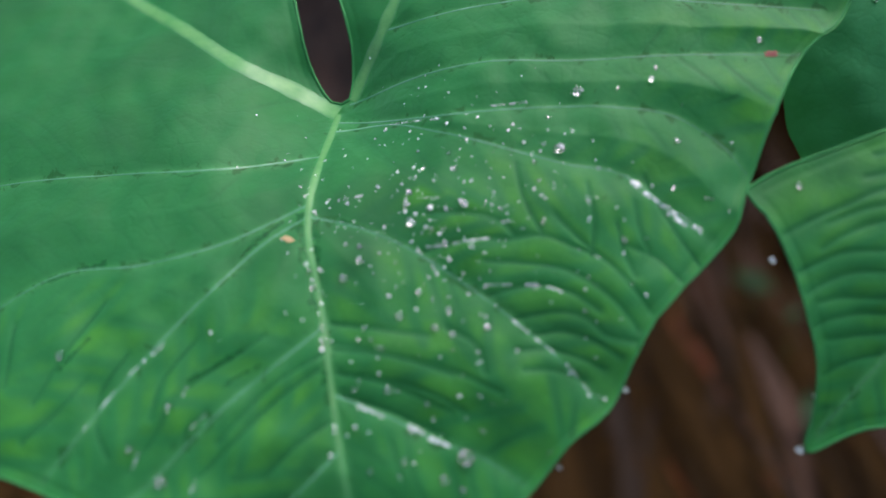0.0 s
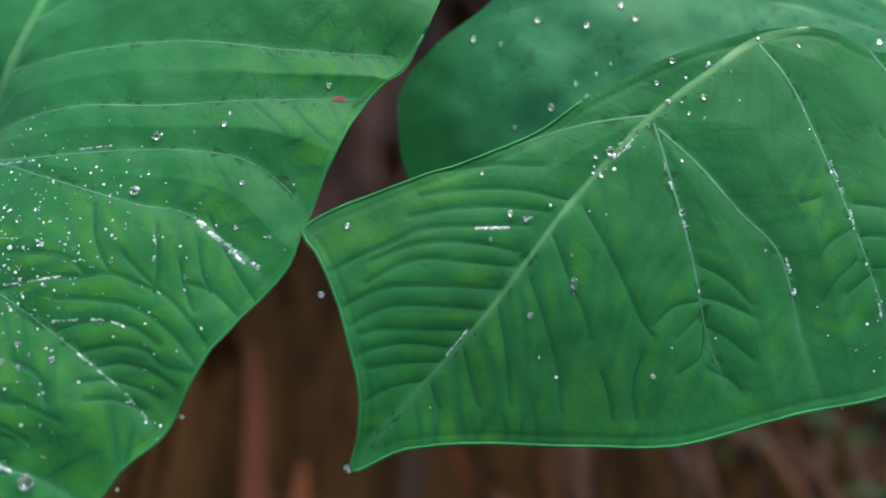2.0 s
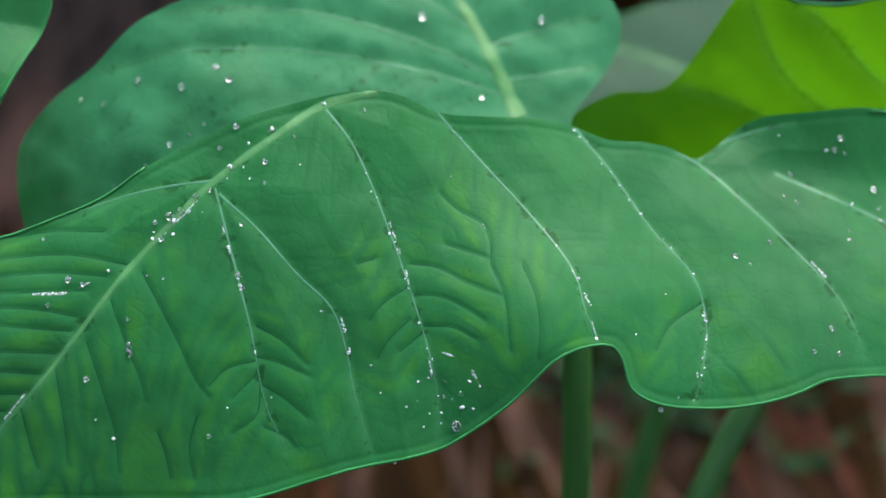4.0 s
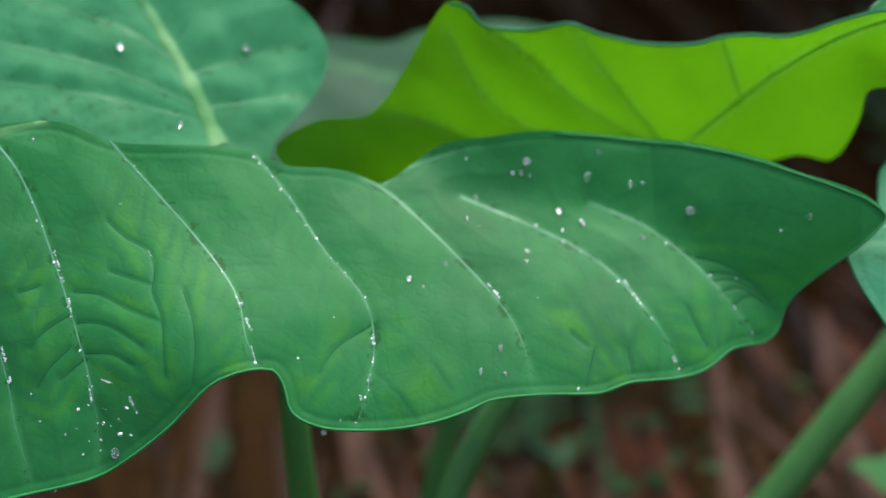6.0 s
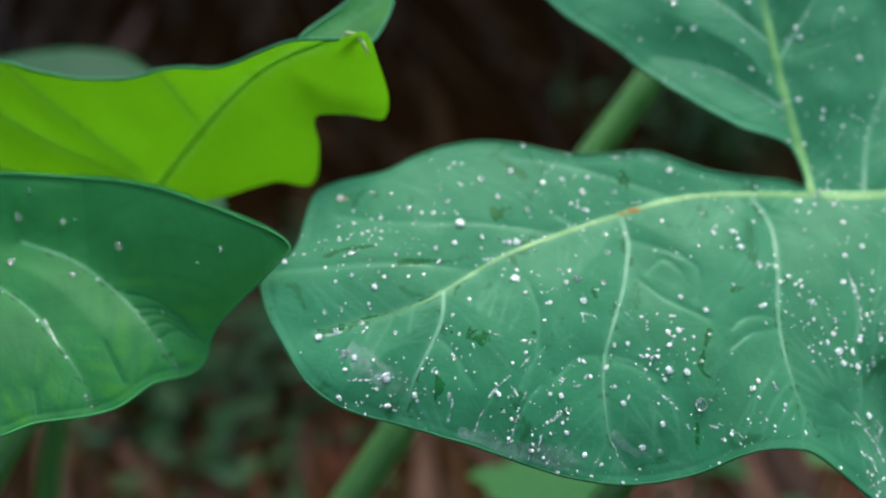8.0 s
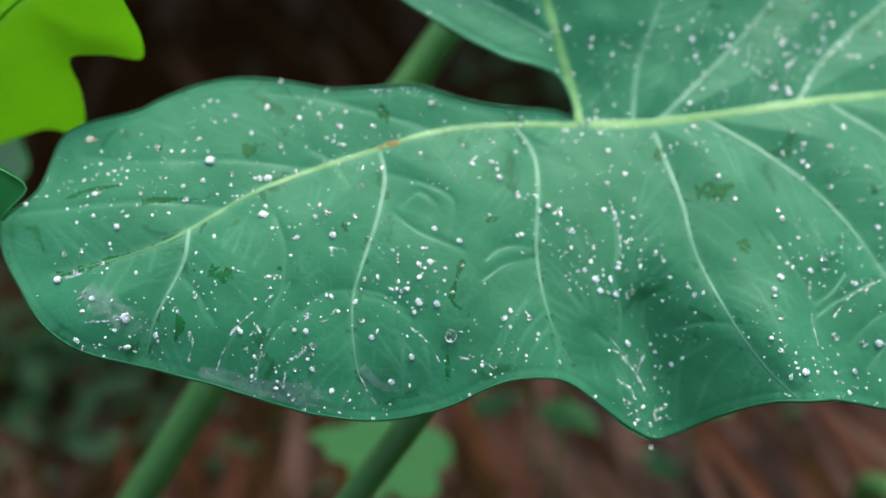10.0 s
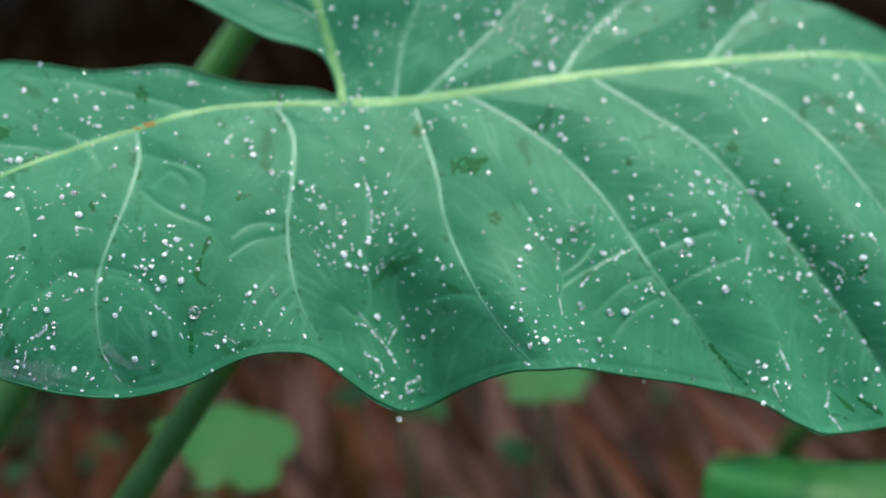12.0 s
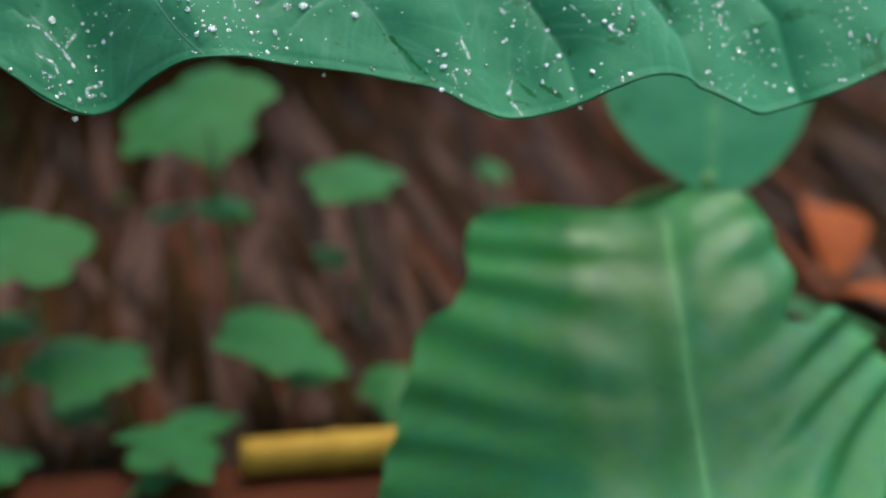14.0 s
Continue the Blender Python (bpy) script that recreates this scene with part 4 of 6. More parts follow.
LARGE_CRACKS = [[(-5.6, 0.98), (-6.7, 0.03), (-7.4, -0.79)], [(-11.8, -0.5), (-13.4, -0.94), (-15.0, -1.61)], [(-3.6, 1.02), (-1.8, 0.33), (-0.7, -0.22)], [(0.1, -0.67), (1.2, -1.58)], [(-8.4, -4.37), (-7.2, -3.69), (-6.1, -3.02)], [(-6.0, -3.83), (-6.8, -4.23), (-7.5, -4.77)], [(-11.9, -3.0), (-12.7, -3.9), (-13.2, -4.63)]]
LARGE_BLOTS = [[(-5.02, 1.25), (-4.86, 0.3), (-4.62, -0.7)], [(-4.5, 1.0), (-4.32, 0.0), (-4.1, -1.1)], [(-4.45, -1.5), (-4.25, -2.3)], [(-3.8, -4.01), (-3.9, -4.55)]]
LARGE_STAINS = [(0.0020, q) for q in LARGE_CRACKS] + [(0.0044, q) for q in LARGE_BLOTS]

LARGE_LEAF = taro_leaf(
    "broad deep green elephant ear leaf beaded with rain", LARGE_BEND, cm(LARGE_EDGE_1, LARGE_EDGE_2), [cm(LARGE_MID), cm(LARGE_VEIN_1), cm(LARGE_VEIN_2)],
    [cm(v) for v in (LARGE_VEIN_3, LARGE_VEIN_4, LARGE_VEIN_5, LARGE_VEIN_6, LARGE_VEIN_7, LARGE_VEIN_8, LARGE_VEIN_9, LARGE_VEIN_10, LARGE_VEIN_11, LARGE_VEIN_12, LARGE_VEIN_13, LARGE_VEIN_14)],
    GREEN, [place(-0.04, 0.502, 0.055), (-0.05, 0.52, 0.38), (-0.07, 0.56, 0.2), (-0.08, 0.58, 0.0)], seed=3, creased=((0.03, -0.05, 0.05), (-0.08, -0.085, 0.035), (0.12, 0.06, 0.04)), creases=LARGE_CREASES, stains_and_shade_at=LARGE_STAINS, gap=0.011, reach=0.055,
    widths=((0.0046, 0.0024), (0.0105, 0.0075), (0.0085, 0.006)), vein_widths=(0.0013, 0.0007), vein_mat=SLIM_RIB, grid=0.0015, pillow=0.0020, wave=0.0018, ruck=(0.075, 0.0042))

def shoulder(x, z):
    """Past its last side vein the drip-tipped leaf stands up more steeply."""
    line = np.interp(x, (0.44, 0.457, 0.492, 0.545, 0.571, 0.594, 0.62), (0.075, 0.068, 0.0586, 0.0445, 0.027, 0.009, -0.012))
    h = z - line
    return -0.76 * 0.004 * np.log1p(np.exp(h / 0.004)) / (1 + np.exp((0.452 - x) / 0.008))


DRIP_LEAF = taro_leaf(
    "glossy green elephant ear leaf ending in a drip tip", DRIP_BEND, cm(DRIP_EDGE_1, DRIP_EDGE_2), [cm(DRIP_MID)],
    [cm(v) for v in (DRIP_VEIN_1, DRIP_VEIN_2, DRIP_VEIN_3, DRIP_VEIN_4, DRIP_VEIN_5, DRIP_VEIN_6, DRIP_VEIN_7, DRIP_VEIN_8, DRIP_VEIN_9, DRIP_VEIN_10)],
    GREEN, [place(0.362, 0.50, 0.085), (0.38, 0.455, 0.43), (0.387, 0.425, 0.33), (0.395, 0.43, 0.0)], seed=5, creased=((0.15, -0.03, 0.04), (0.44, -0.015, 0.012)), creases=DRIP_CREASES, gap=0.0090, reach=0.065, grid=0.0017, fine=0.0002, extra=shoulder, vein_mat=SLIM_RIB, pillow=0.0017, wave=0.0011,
    widths=((0.0058, 0.0014),), vein_widths=(0.0018, 0.0008), rims=[cm(DRIP_EDGE_1[-8:], DRIP_EDGE_2, DRIP_EDGE_1[:5])])


def droop(x, z):
    """The far lobe turns down and away towards its rounded end."""
    return 4.2 * np.maximum(0.255 - x, 0) ** 2 + 3.0 * np.maximum(0.10 - z, 0) ** 2 / (1 + np.exp((x - 0.26) / 0.02))


taro_leaf(
    "", REAR_BEND, cm(REAR_EDGE_1, REAR_EDGE_2), [cm(REAR_MID)], [cm(v) for v in (REAR_VEIN_1, REAR_VEIN_3, REAR_VEIN_4, REAR_VEIN_5, REAR_VEIN_6)],
    SKY_PALE, None, grid=0.0045, seed=6, wave=0.0022, creased=((0.2, 0.06, 0.05), (0.3, 0.1, 0.06)), gap=0.012, widths=((0.0125, 0.008),), vein_widths=(0.0020, 0.0010), vein_mat=SLIM_RIB, rims=[], extra=droop, into=DRIP_LEAF)



def ruffle(x, z):
    """The wet leaf's margin comes forward between its hanging lobes, and its upper lobe stands steeper."""
    low = 1 / (1 + np.exp((z + 0.03) / 0.012))
    lobe = 0.01 * np.log1p(np.exp((z - 0.075) / 0.01)) / (1 + np.exp((x - 0.93) / 0.02))
    furrow = 0.0
    for at in ((1.0605, 1.043, 1.016), (1.1116, 1.0873, 1.066), (1.157, 1.139, 1.124)):
        furrow = furrow + 0.0045 * np.exp(-np.abs(x - np.interp(z, (-0.09, -0.042, 0.006), at)) / 0.006)
    return furrow / (1 + np.exp((z + 0.02) / 0.012)) - 0.28 * lobe - low * (0.019 * np.exp(-(((x - 0.915 + 0.25 * (z + 0.06)) / 0.018) ** 2)) - 0.017 * np.exp(-(((x - 0.874 + 0.1 * (z + 0.06)) / 0.016) ** 2)) + 0.007 * np.exp(-(((x - 1.075) / 0.03) ** 2)) + 0.007 * np.exp(-(((x - 0.815) / 0.02) ** 2)) + 0.008 * np.exp(-(((x - 1.20) / 0.03) ** 2)) - 0.009 * np.exp(-(((x - 1.035 + 0.2 * (z + 0.08)) / 0.016) ** 2)) - 0.009 * np.exp(-(((x - 1.14 + 0.2 * (z + 0.1)) / 0.018) ** 2)))


WET_LEAF = taro_leaf(
    "large blue-green elephant ear leaf covered with raindrops", WET_BEND, cm(WET_EDGE_1, WET_EDGE_2), [cm(WET_MID), cm(WET_MID2), cm(WET_MID3)],
    [cm(v) for v in (WET_VEIN_1, WET_VEIN_2, WET_VEIN_3, WET_VEIN_4, WET_VEIN_5, WET_VEIN_6, WET_VEIN_7, WET_VEIN_8, WET_VEIN_9, WET_VEIN_10, WET_VEIN_11, WET_VEIN_12, WET_VEIN_13, WET_VEIN_14, WET_VEIN_15)],
    BLUE_GREEN, [place(0.863, 0.452, 0.048), (0.855, 0.392, 0.43), (0.80, 0.385, 0.355), (0.52, 0.36, 0.0)], seed=8, rib_mat=WET_RIB, vein_mat=WET_VEIN, creases=WET_CREASES + [cm(WET_VEIN_16), cm(WET_VEIN_17), cm(WET_VEIN_18)], crease_mat=PALE_VEIN, stains_and_shade_at=WET_STAINS_AND_SHADE, gap=0.0065, fine=0.00004, wave=0.0012, pillow=0.0034, line_width=0.0006, grid=0.0022,
    widths=((0.0048, 0.0012), (0.0085, 0.006), (0.0072, 0.0046)), vein_widths=(0.0031, 0.0014), extra=ruffle, rim_mat=DEEP_RIM)

def keel(x, z):
    """Below its midrib the young leaf's end hangs more upright, and its other end leans forward."""
    below = np.interp(x, (0.57, 0.608, 0.63, 0.656), (0.0777, 0.1115, 0.1238, 0.1299)) - z
    return -0.35 * (z - 0.10) / (1 + np.exp((x - 0.51) / 0.02)) - 0.55 * 0.004 * np.log1p(np.exp(np.clip(below / 0.004, -30, 30))) / (1 + np.exp((0.577 - x) / 0.005))


YOUNG_LEAF = taro_leaf(
    "young yellow-green leaf lit through from above", YOUNG_BEND, cm(YOUNG_EDGE_1, YOUNG_EDGE_2), [cm(YOUNG_MID)],
    [cm(v) for v in (YOUNG_VEIN_1, YOUNG_VEIN_2, YOUNG_VEIN_3, YOUNG_VEIN_4, YOUNG_VEIN_5)],
    YOUNG, [place(0.565, 0.53, 0.07), (0.53, 0.49, 0.37), (0.468, 0.447, 0.30), (0.40, 0.40, 0.0)], grid=0.003, seed=9, gap=0.0, rib_mat=YOUNG_RIB, widths=((0.0024, 0.0012),), vein_widths=(0.0014, 0.0007), wave=0.0015, rim=0.0007, rim_mat=SKY_PALE, rims=[cm(YOUNG_EDGE_1[3:], YOUNG_EDGE_2[:2])], extra=keel)

EXTRA_STALK = thing("leaf_stalk", (0.46, 0.43, 0.0), "bare upright green leaf stalk rising behind the leaves", "stalk")
stem = part("stalk", stalk_mesh("stalk", [(0.905, 0.585, 0.535), (0.83, 0.553, 0.455), (0.756, 0.522, 0.374), (0.60, 0.465, 0.18), (0.46, 0.43, 0.0)], 0.0085, 0.011, STALK), EXTRA_STALK)
stem.data.transform(Matrix.Translation((-0.46, -0.43, 0)))

# ---------------------------------------------------------------- leaves further back
FLAP_BEND = (0.667, 0.13, 1, [0.4470, 0.0300, 0.0100], [])
FLAP_EDGE = [(64.16, 13.31), (66.11, 14.80), (67.31, 15.76), (68.03, 16.08), (68.51, 15.82), (68.54, 15.11), (68.10, 14.09), (67.46, 13.18), (66.91, 12.92), (66.34, 13.23)]
FLAP_MID = [(64.70, 13.40), (66.20, 14.15), (67.82, 15.14)]
PLEATED_BEND = (1.1, -0.24, 1, [0.4498, 0.0835, 0.0], [])
PLEATED_EDGE = [(104.56, -16.94), (105.35, -16.02), (107.54, -15.74), (110.54, -16.38), (113.68, -16.75), (116.85, -16.43), (119.84, -17.26), (120.68, -19.44), (120.72, -21.85), (119.18, -23.7), (120.53, -24.23), (122.97, -23.96), (124.66, -25.37), (126.39, -28.33), (122.32, -34.49), (109.46, -33.75), (96.52, -29.77), (98.49, -25.73), (100.45, -22.36), (101.5, -20.96), (102.89, -20.39), (104.11, -18.92)]
PLEATED_MID = [(114.6, -17.6), (113.8, -20.5), (112.8, -23.6), (111.5, -27.1), (110.0, -30.4), (108.4, -33.2)]
SHADED_BEND = (1.1, -0.1, 1, [0.6200, 0.0300, 0.0000], [])
SHADED_EDGE = [(116.88, -8.56), (116.94, -11.20), (118.09, -13.98), (120.17, -16.17), (122.14, -17.67), (124.72, -17.31), (127.84, -15.60), (130.30, -12.96), (132.28, -9.39), (127.20, -5.86), (121.18, -5.76)]
SHADED_MID = [(122.14, -17.42), (123.10, -14.44), (124.39, -10.49), (125.69, -6.82)]
FAR_BEND = (0.52, 0.13, 1, [0.6600, 0.0500, 0.0000], [])
FAR_EDGE = [(36.26, 16.12), (39.93, 16.65), (44.35, 16.12), (47.45, 17.07), (50.93, 17.33), (54.04, 16.79), (55.69, 15.43), (57.43, 11.69), (59.61, 6.74), (58.15, 5.51), (49.67, 4.76), (40.17, 6.32), (36.19, 10.85)]
FAR_MID = [(57.30, 6.88), (51.91, 10.26), (46.01, 13.41), (38.28, 15.64)]
taro_leaf("", FLAP_BEND, cm(FLAP_EDGE), [cm(FLAP_MID)], [], GREEN, None, grid=0.003, seed=12, gap=0.0, rib_mat=GREEN, widths=((0.001, 0.0006),), rim=0.0007, rim_mat=FINE_RIB, into=YOUNG_LEAF)
PALE_TIP = plain_material("pale_leaf_tip", (0.22, 0.38, 0.14), (0.40, 0.52, 0.26), 200, 0.7, 0.1)
curl = part("curled_tip", stalk_mesh("curled_tip", [place(0.6615, 0.428, 0.1325), place(0.6655, 0.420, 0.1305), place(0.6675, 0.416, 0.126), place(0.669, 0.416, 0.1215)], 0.0013, 0.0005, PALE_TIP, 8), YOUNG_LEAF, "thin pale curled leaf tip")
curl.data.transform(Matrix.Translation(-YOUNG_LEAF.location))
PALE = leaf_material("pleated_leaf", (0.014, 0.16, 0.040), (0.028, 0.27, 0.100), (0.055, 0.30, 0.030), (0.12, 0.50, 0.03), rough=0.46, gloss=0.60, sheen=0.05, pale=(0.07, 0.28, 0.08))
PLEATED_RIB = rib_material("pleated_rib", (0.04, 0.26, 0.08), (0.07, 0.30, 0.07), (0.12, 0.38, 0.10))


def pleats(x, z):
    """Furrows running from the midrib to both margins, and the fold along the midrib."""
    rib = np.interp(z, (-0.332, -0.271, -0.205, -0.176), (1.084, 1.115, 1.138, 1.146))
    d = np.abs(x - rib)
    wave = np.sin((z - 0.22 * d) * 2 * math.pi / 0.026 + 1.2 * np.sin(70 * z) + 1.2 * np.sin(30 * x))
    return 0.0062 * wave * np.clip(d / 0.10, 0.08, 1) ** 1.3 * np.clip((-0.155 - z) / 0.07, 0.3, 1) + 1.4 * np.maximum(d - 0.05, 0) ** 1.25 - 0.008 * np.exp(-((d / 0.012) ** 2)) - 2.6 * np.maximum(z + 0.215, 0) ** 2 - 4.0 * np.maximum(-0.245 - z, 0) ** 2


hx, hz = PLEATED_MID[2][0] / 100, PLEATED_MID[2][1] / 100
hub = place(hx, float(bend(PLEATED_BEND, np.array([hx]), np.array([hz]))[0] + pleats(np.array([hx]), np.array([hz]))[0]) + 0.004, hz)
taro_leaf("broad glossy pleated leaf arching over the soil", PLEATED_BEND, cm(PLEATED_EDGE), [cm(PLEATED_MID)], [], PALE, [hub, hub + Vector((0.012, 0.05, -0.05)), (1.15, 0.57, 0.07), (1.16, 0.58, 0.0)], grid=0.004, seed=21, gap=0.0, widths=((0.007, 0.004),), extra=pleats, rib_mat=PLEATED_RIB)
taro_leaf("smooth blue-green leaf hanging in shade", SHADED_BEND, cm(SHADED_EDGE), [cm(SHADED_MID)], [], BLUE_GREEN, [place(1.222, 0.60, -0.165), (1.20, 0.56, 0.10), (1.19, 0.58, 0.0)], grid=0.005, seed=22, gap=0.0)
DULL = leaf_material("dull_leaf", (0.024, 0.090, 0.046), (0.035, 0.120, 0.062), (0.04, 0.13, 0.065), (0.07, 0.25, 0.08), sheen=0.2, streak=0.2)
taro_leaf("dull grey-green leaf standing behind the others", FAR_BEND, cm(FAR_EDGE), [cm(FAR_MID)], [], DULL, [place(0.565, 0.66, 0.075), (0.50, 0.60, 0.30), (0.43, 0.56, 0.0)], grid=0.006, seed=23, gap=0.0)

WEED_GREEN = leaf_material("weed_leaf", (0.012, 0.095, 0.022), (0.024, 0.155, 0.036), (0.040, 0.20, 0.042), (0.10, 0.45, 0.05), rough=0.55)

WEED_DARK = leaf_material("undergrowth_leaf", (0.008, 0.035, 0.009), (0.013, 0.060, 0.015), (0.02, 0.08, 0.02), (0.06, 0.25, 0.03))


def weed(at, size, turn, lean, seed, cut=0.24):
    """A small weed: a thin stem with one lobed leaf and a smaller one below it."""
    rng = random.Random(seed)
    x, y, z = at
    foot = Vector((x + rng.uniform(-0.02, 0.02), y + rng.uniform(0, 0.03), 0))
    plant = thing("weed", foot, "small soft green lobed weed growing from the litter", "weed", "weeds")
    me = stalk_mesh("stem", [Vector(at), Vector(at) * 0.5 + foot * 0.5 + Vector((0.006, 0.004, 0)), foot], 0.0012, 0.0018, STALK, 6)
    me.transform(Matrix.Translation(-foot))
    part("stem", me, plant)
    for k in range(2):
        s = size * (1.05 if k == 0 else 0.5)
        c = Vector(at) if k == 0 else Vector(at).lerp(foot, 0.35) + Vector((rng.uniform(-0.03, 0.03), -0.01, 0))
        n = 60
        verts, faces = [(0, 0, 0)], []
        for ring in (0.5, 1.0):
            for i in range(n):
                a = 2 * math.pi * i / n
                r = s * ring * (0.98 - cut * (1 - abs(math.cos(2.5 * a)) ** 0.8) + 0.02 * math.sin(11 * a + seed) + 0.10 * math.sin(2 * a + 2.3 * seed) + 0.07 * math.sin(3 * a + seed)) * (1.15 if math.cos(a) > -0.8 else 0.9)
                verts.append((r * math.cos(a), r * math.sin(a), -0.10 * r * r / s + 0.06 * s * math.sin(2 * a)))
        for i in range(n):
            j = (i + 1) % n
            faces += [(0, 1 + i, 1 + j), (1 + i, 1 + n + i, 1 + n + j, 1 + j)]
        me = mesh_of("leaf", verts, faces, WEED_GREEN)
        me.transform(Matrix.Translation(c - foot) @ Euler((radians(lean), radians(rng.uniform(-15, 15)), radians(turn + 70 * k))).to_matrix().to_4x4())
        part("leaf", me, plant)
    return plant


weed((0.786, 0.555, 0.176), 0.038, 20, 12, 1)
weed((0.906, 0.668, 0.187), 0.040, 60, 8, 2)
weed((0.92, 0.60, 0.237), 0.040, 10, 6, 3)
weed((1.017, 0.600, 0.158), 0.031, 80, 8, 4)
weed((0.936, 0.509, 0.097), 0.038, 40, 4, 5)
weed((0.815, 0.520, 0.096), 0.038, 110, 6, 6)
weed((0.867, 0.460, 0.071), 0.040, 150, 12, 7, 0.45)
weed((1.011, 0.495, 0.045), 0.022, 30, 5, 8)
weed((1.142, 0.681, 0.101), 0.015, 25, 10, 11)
weed((0.740, 0.480, 0.060), 0.029, 95, 8, 12)
weed((1.313, 0.447, 0.075), 0.041, 100, 25, 13, 0.65)


def undergrowth(count, seed):
    """Low dark plants with many small leaves on thin stems, too many to count."""
    rng = random.Random(seed)
    verts, faces = [], []
    for _ in range(count):
        x, y = (rng.gauss(0.55, 0.09), rng.gauss(0.95, 0.12)) if rng.random() < 0.6 else (rng.gauss(1.28, 0.10), rng.gauss(1.5, 0.10))
        top = Vector((x, y, ground_height(x, y) + rng.uniform(0.01, 0.09)))
        turn, size = rng.uniform(0, 6.3), rng.uniform(0.008, 0.024)
        m = Euler((rng.uniform(-0.5, 0.5), rng.uniform(-0.5, 0.5), turn)).to_matrix()
        b = len(verts)
        for px, py, pz in ((-1, 0, 0), (-0.35, -0.45, 0.1), (0.4, -0.4, 0.08), (1, 0, -0.15), (0.4, 0.4, 0.08), (-0.35, 0.45, 0.1), (0, 0, -0.04)):
            verts.append(top + m @ (Vector((px, py, pz)) * size))
        faces += [(b + 6, b + k, b + (k + 1) % 6) for k in range(6)]
        b = len(verts)
        for px, pz in ((-0.0006, 0), (0.0006, 0), (0.0004, 1), (-0.0004, 1)):
            verts.append(Vector((x + px, y, top.z * pz - 0.002)))
        faces.append((b, b + 1, b + 2, b + 3))
    ob = new("undergrowth", mesh_of("undergrowth", verts, faces, WEED_DARK))
    return tagged(ob, "low dark green small-leaved plants growing through dry leaves", "undergrowth", kind="stuff")


undergrowth(520, 5)

CANE = plain_material("yellow_cane", (0.28, 0.16, 0.018), (0.43, 0.27, 0.035), 20, 0.6, 0.2)
BOARD = plain_material("rust_board", (0.045, 0.010, 0.003), (0.085, 0.020, 0.006), 12, 0.8, 0.15, stretch=(0.3, 1, 1))
ORANGE = plain_material("orange_leaf", (0.20, 0.042, 0.008), (0.32, 0.085, 0.014), 20, 0.7, 0.15)


def cane():
    a, b = Vector((0.903, 0.441, 0.0572)), Vector((1.10, 0.402, 0.0572))
    ob = thing("cane", a, "yellow bamboo cane lying on a board", "cane")
    pts = [a.lerp(b, k / 20) for k in range(21)]
    v, f = tube(pts, [0.0124 if k in (6, 14) else 0.0118 for k in range(21)], 16)
    me = mesh_of("cane", v, f, CANE)
    me.transform(Matrix.Translation(-a))
    part("culm", me, ob)
    for k in (6, 14):
        ring = [a.lerp(b, (k + d) / 20) - a for d in (-0.35, -0.15, 0, 0.15, 0.35)]
        v, f = tube(ring, (0.0122, 0.0130, 0.0127, 0.0130, 0.0122), 16)
        part("node", mesh_of("node", v, f, CANE), ob)


def board():
    bm = bmesh.new()
    bmesh.ops.create_cube(bm, size=1.0)
    bmesh.ops.scale(bm, vec=(0.44, 0.14, 0.03), verts=bm.verts)
    bmesh.ops.bevel(bm, geom=bm.edges[:], offset=0.003, segments=2, affect="EDGES")
    me = bpy.data.meshes.new("board")
    bm.to_mesh(me)
    bm.free()
    me.materials.append(BOARD)
    ob = new("board", me)
    ob.matrix_world = pose(0.86, 0.389, 0.030, 0, 0, -13)
    tagged(ob, "rust-brown weathered board lying on the soil", "board")


def fallen_leaf(x, y, z, size, turn):
    n = 14
    verts, faces = [], []
    for k in range(n + 1):
        t = k / n
        w = size * 0.42 * math.sin(math.pi * min(1, 0.04 + 0.94 * t)) ** 0.8
        for s in (-1, -0.5, 0, 0.5, 1):
            verts.append((size * (t - 0.5) * 1.6, w * s, 0.012 + 0.25 * abs(s) * w + 0.02 * math.sin(3 * t)))
        if k:
            for i in range(4):
                q = 5 * k + i
                faces.append((q - 5, q - 4, q + 1, q))
    ob = new("fallen_leaf", mesh_of("fallen_leaf", verts, faces, ORANGE))
    ob.matrix_world = pose(x, y, z, 18, 0, turn)
    tagged(ob, "orange withered leaf lying on the litter", "fallen leaf", "fallen leaves")


cane()
board()
fallen_leaf(1.40, 0.60, 0.015, 0.07, 70)
fallen_leaf(1.26, 0.506, 0.015, 0.045, 20)
fallen_leaf(1.38, 0.477, 0.015, 0.06, 130)

# ---------------------------------------------------------------- trees behind in deep shade, and unseen ones added to block the sky
SHADE_CROWN = leaf_material("tree_leaf", (0.012, 0.04, 0.012), (0.02, 0.06, 0.016), (0.03, 0.08, 0.02), (0.05, 0.15, 0.02), translucent=0.2)


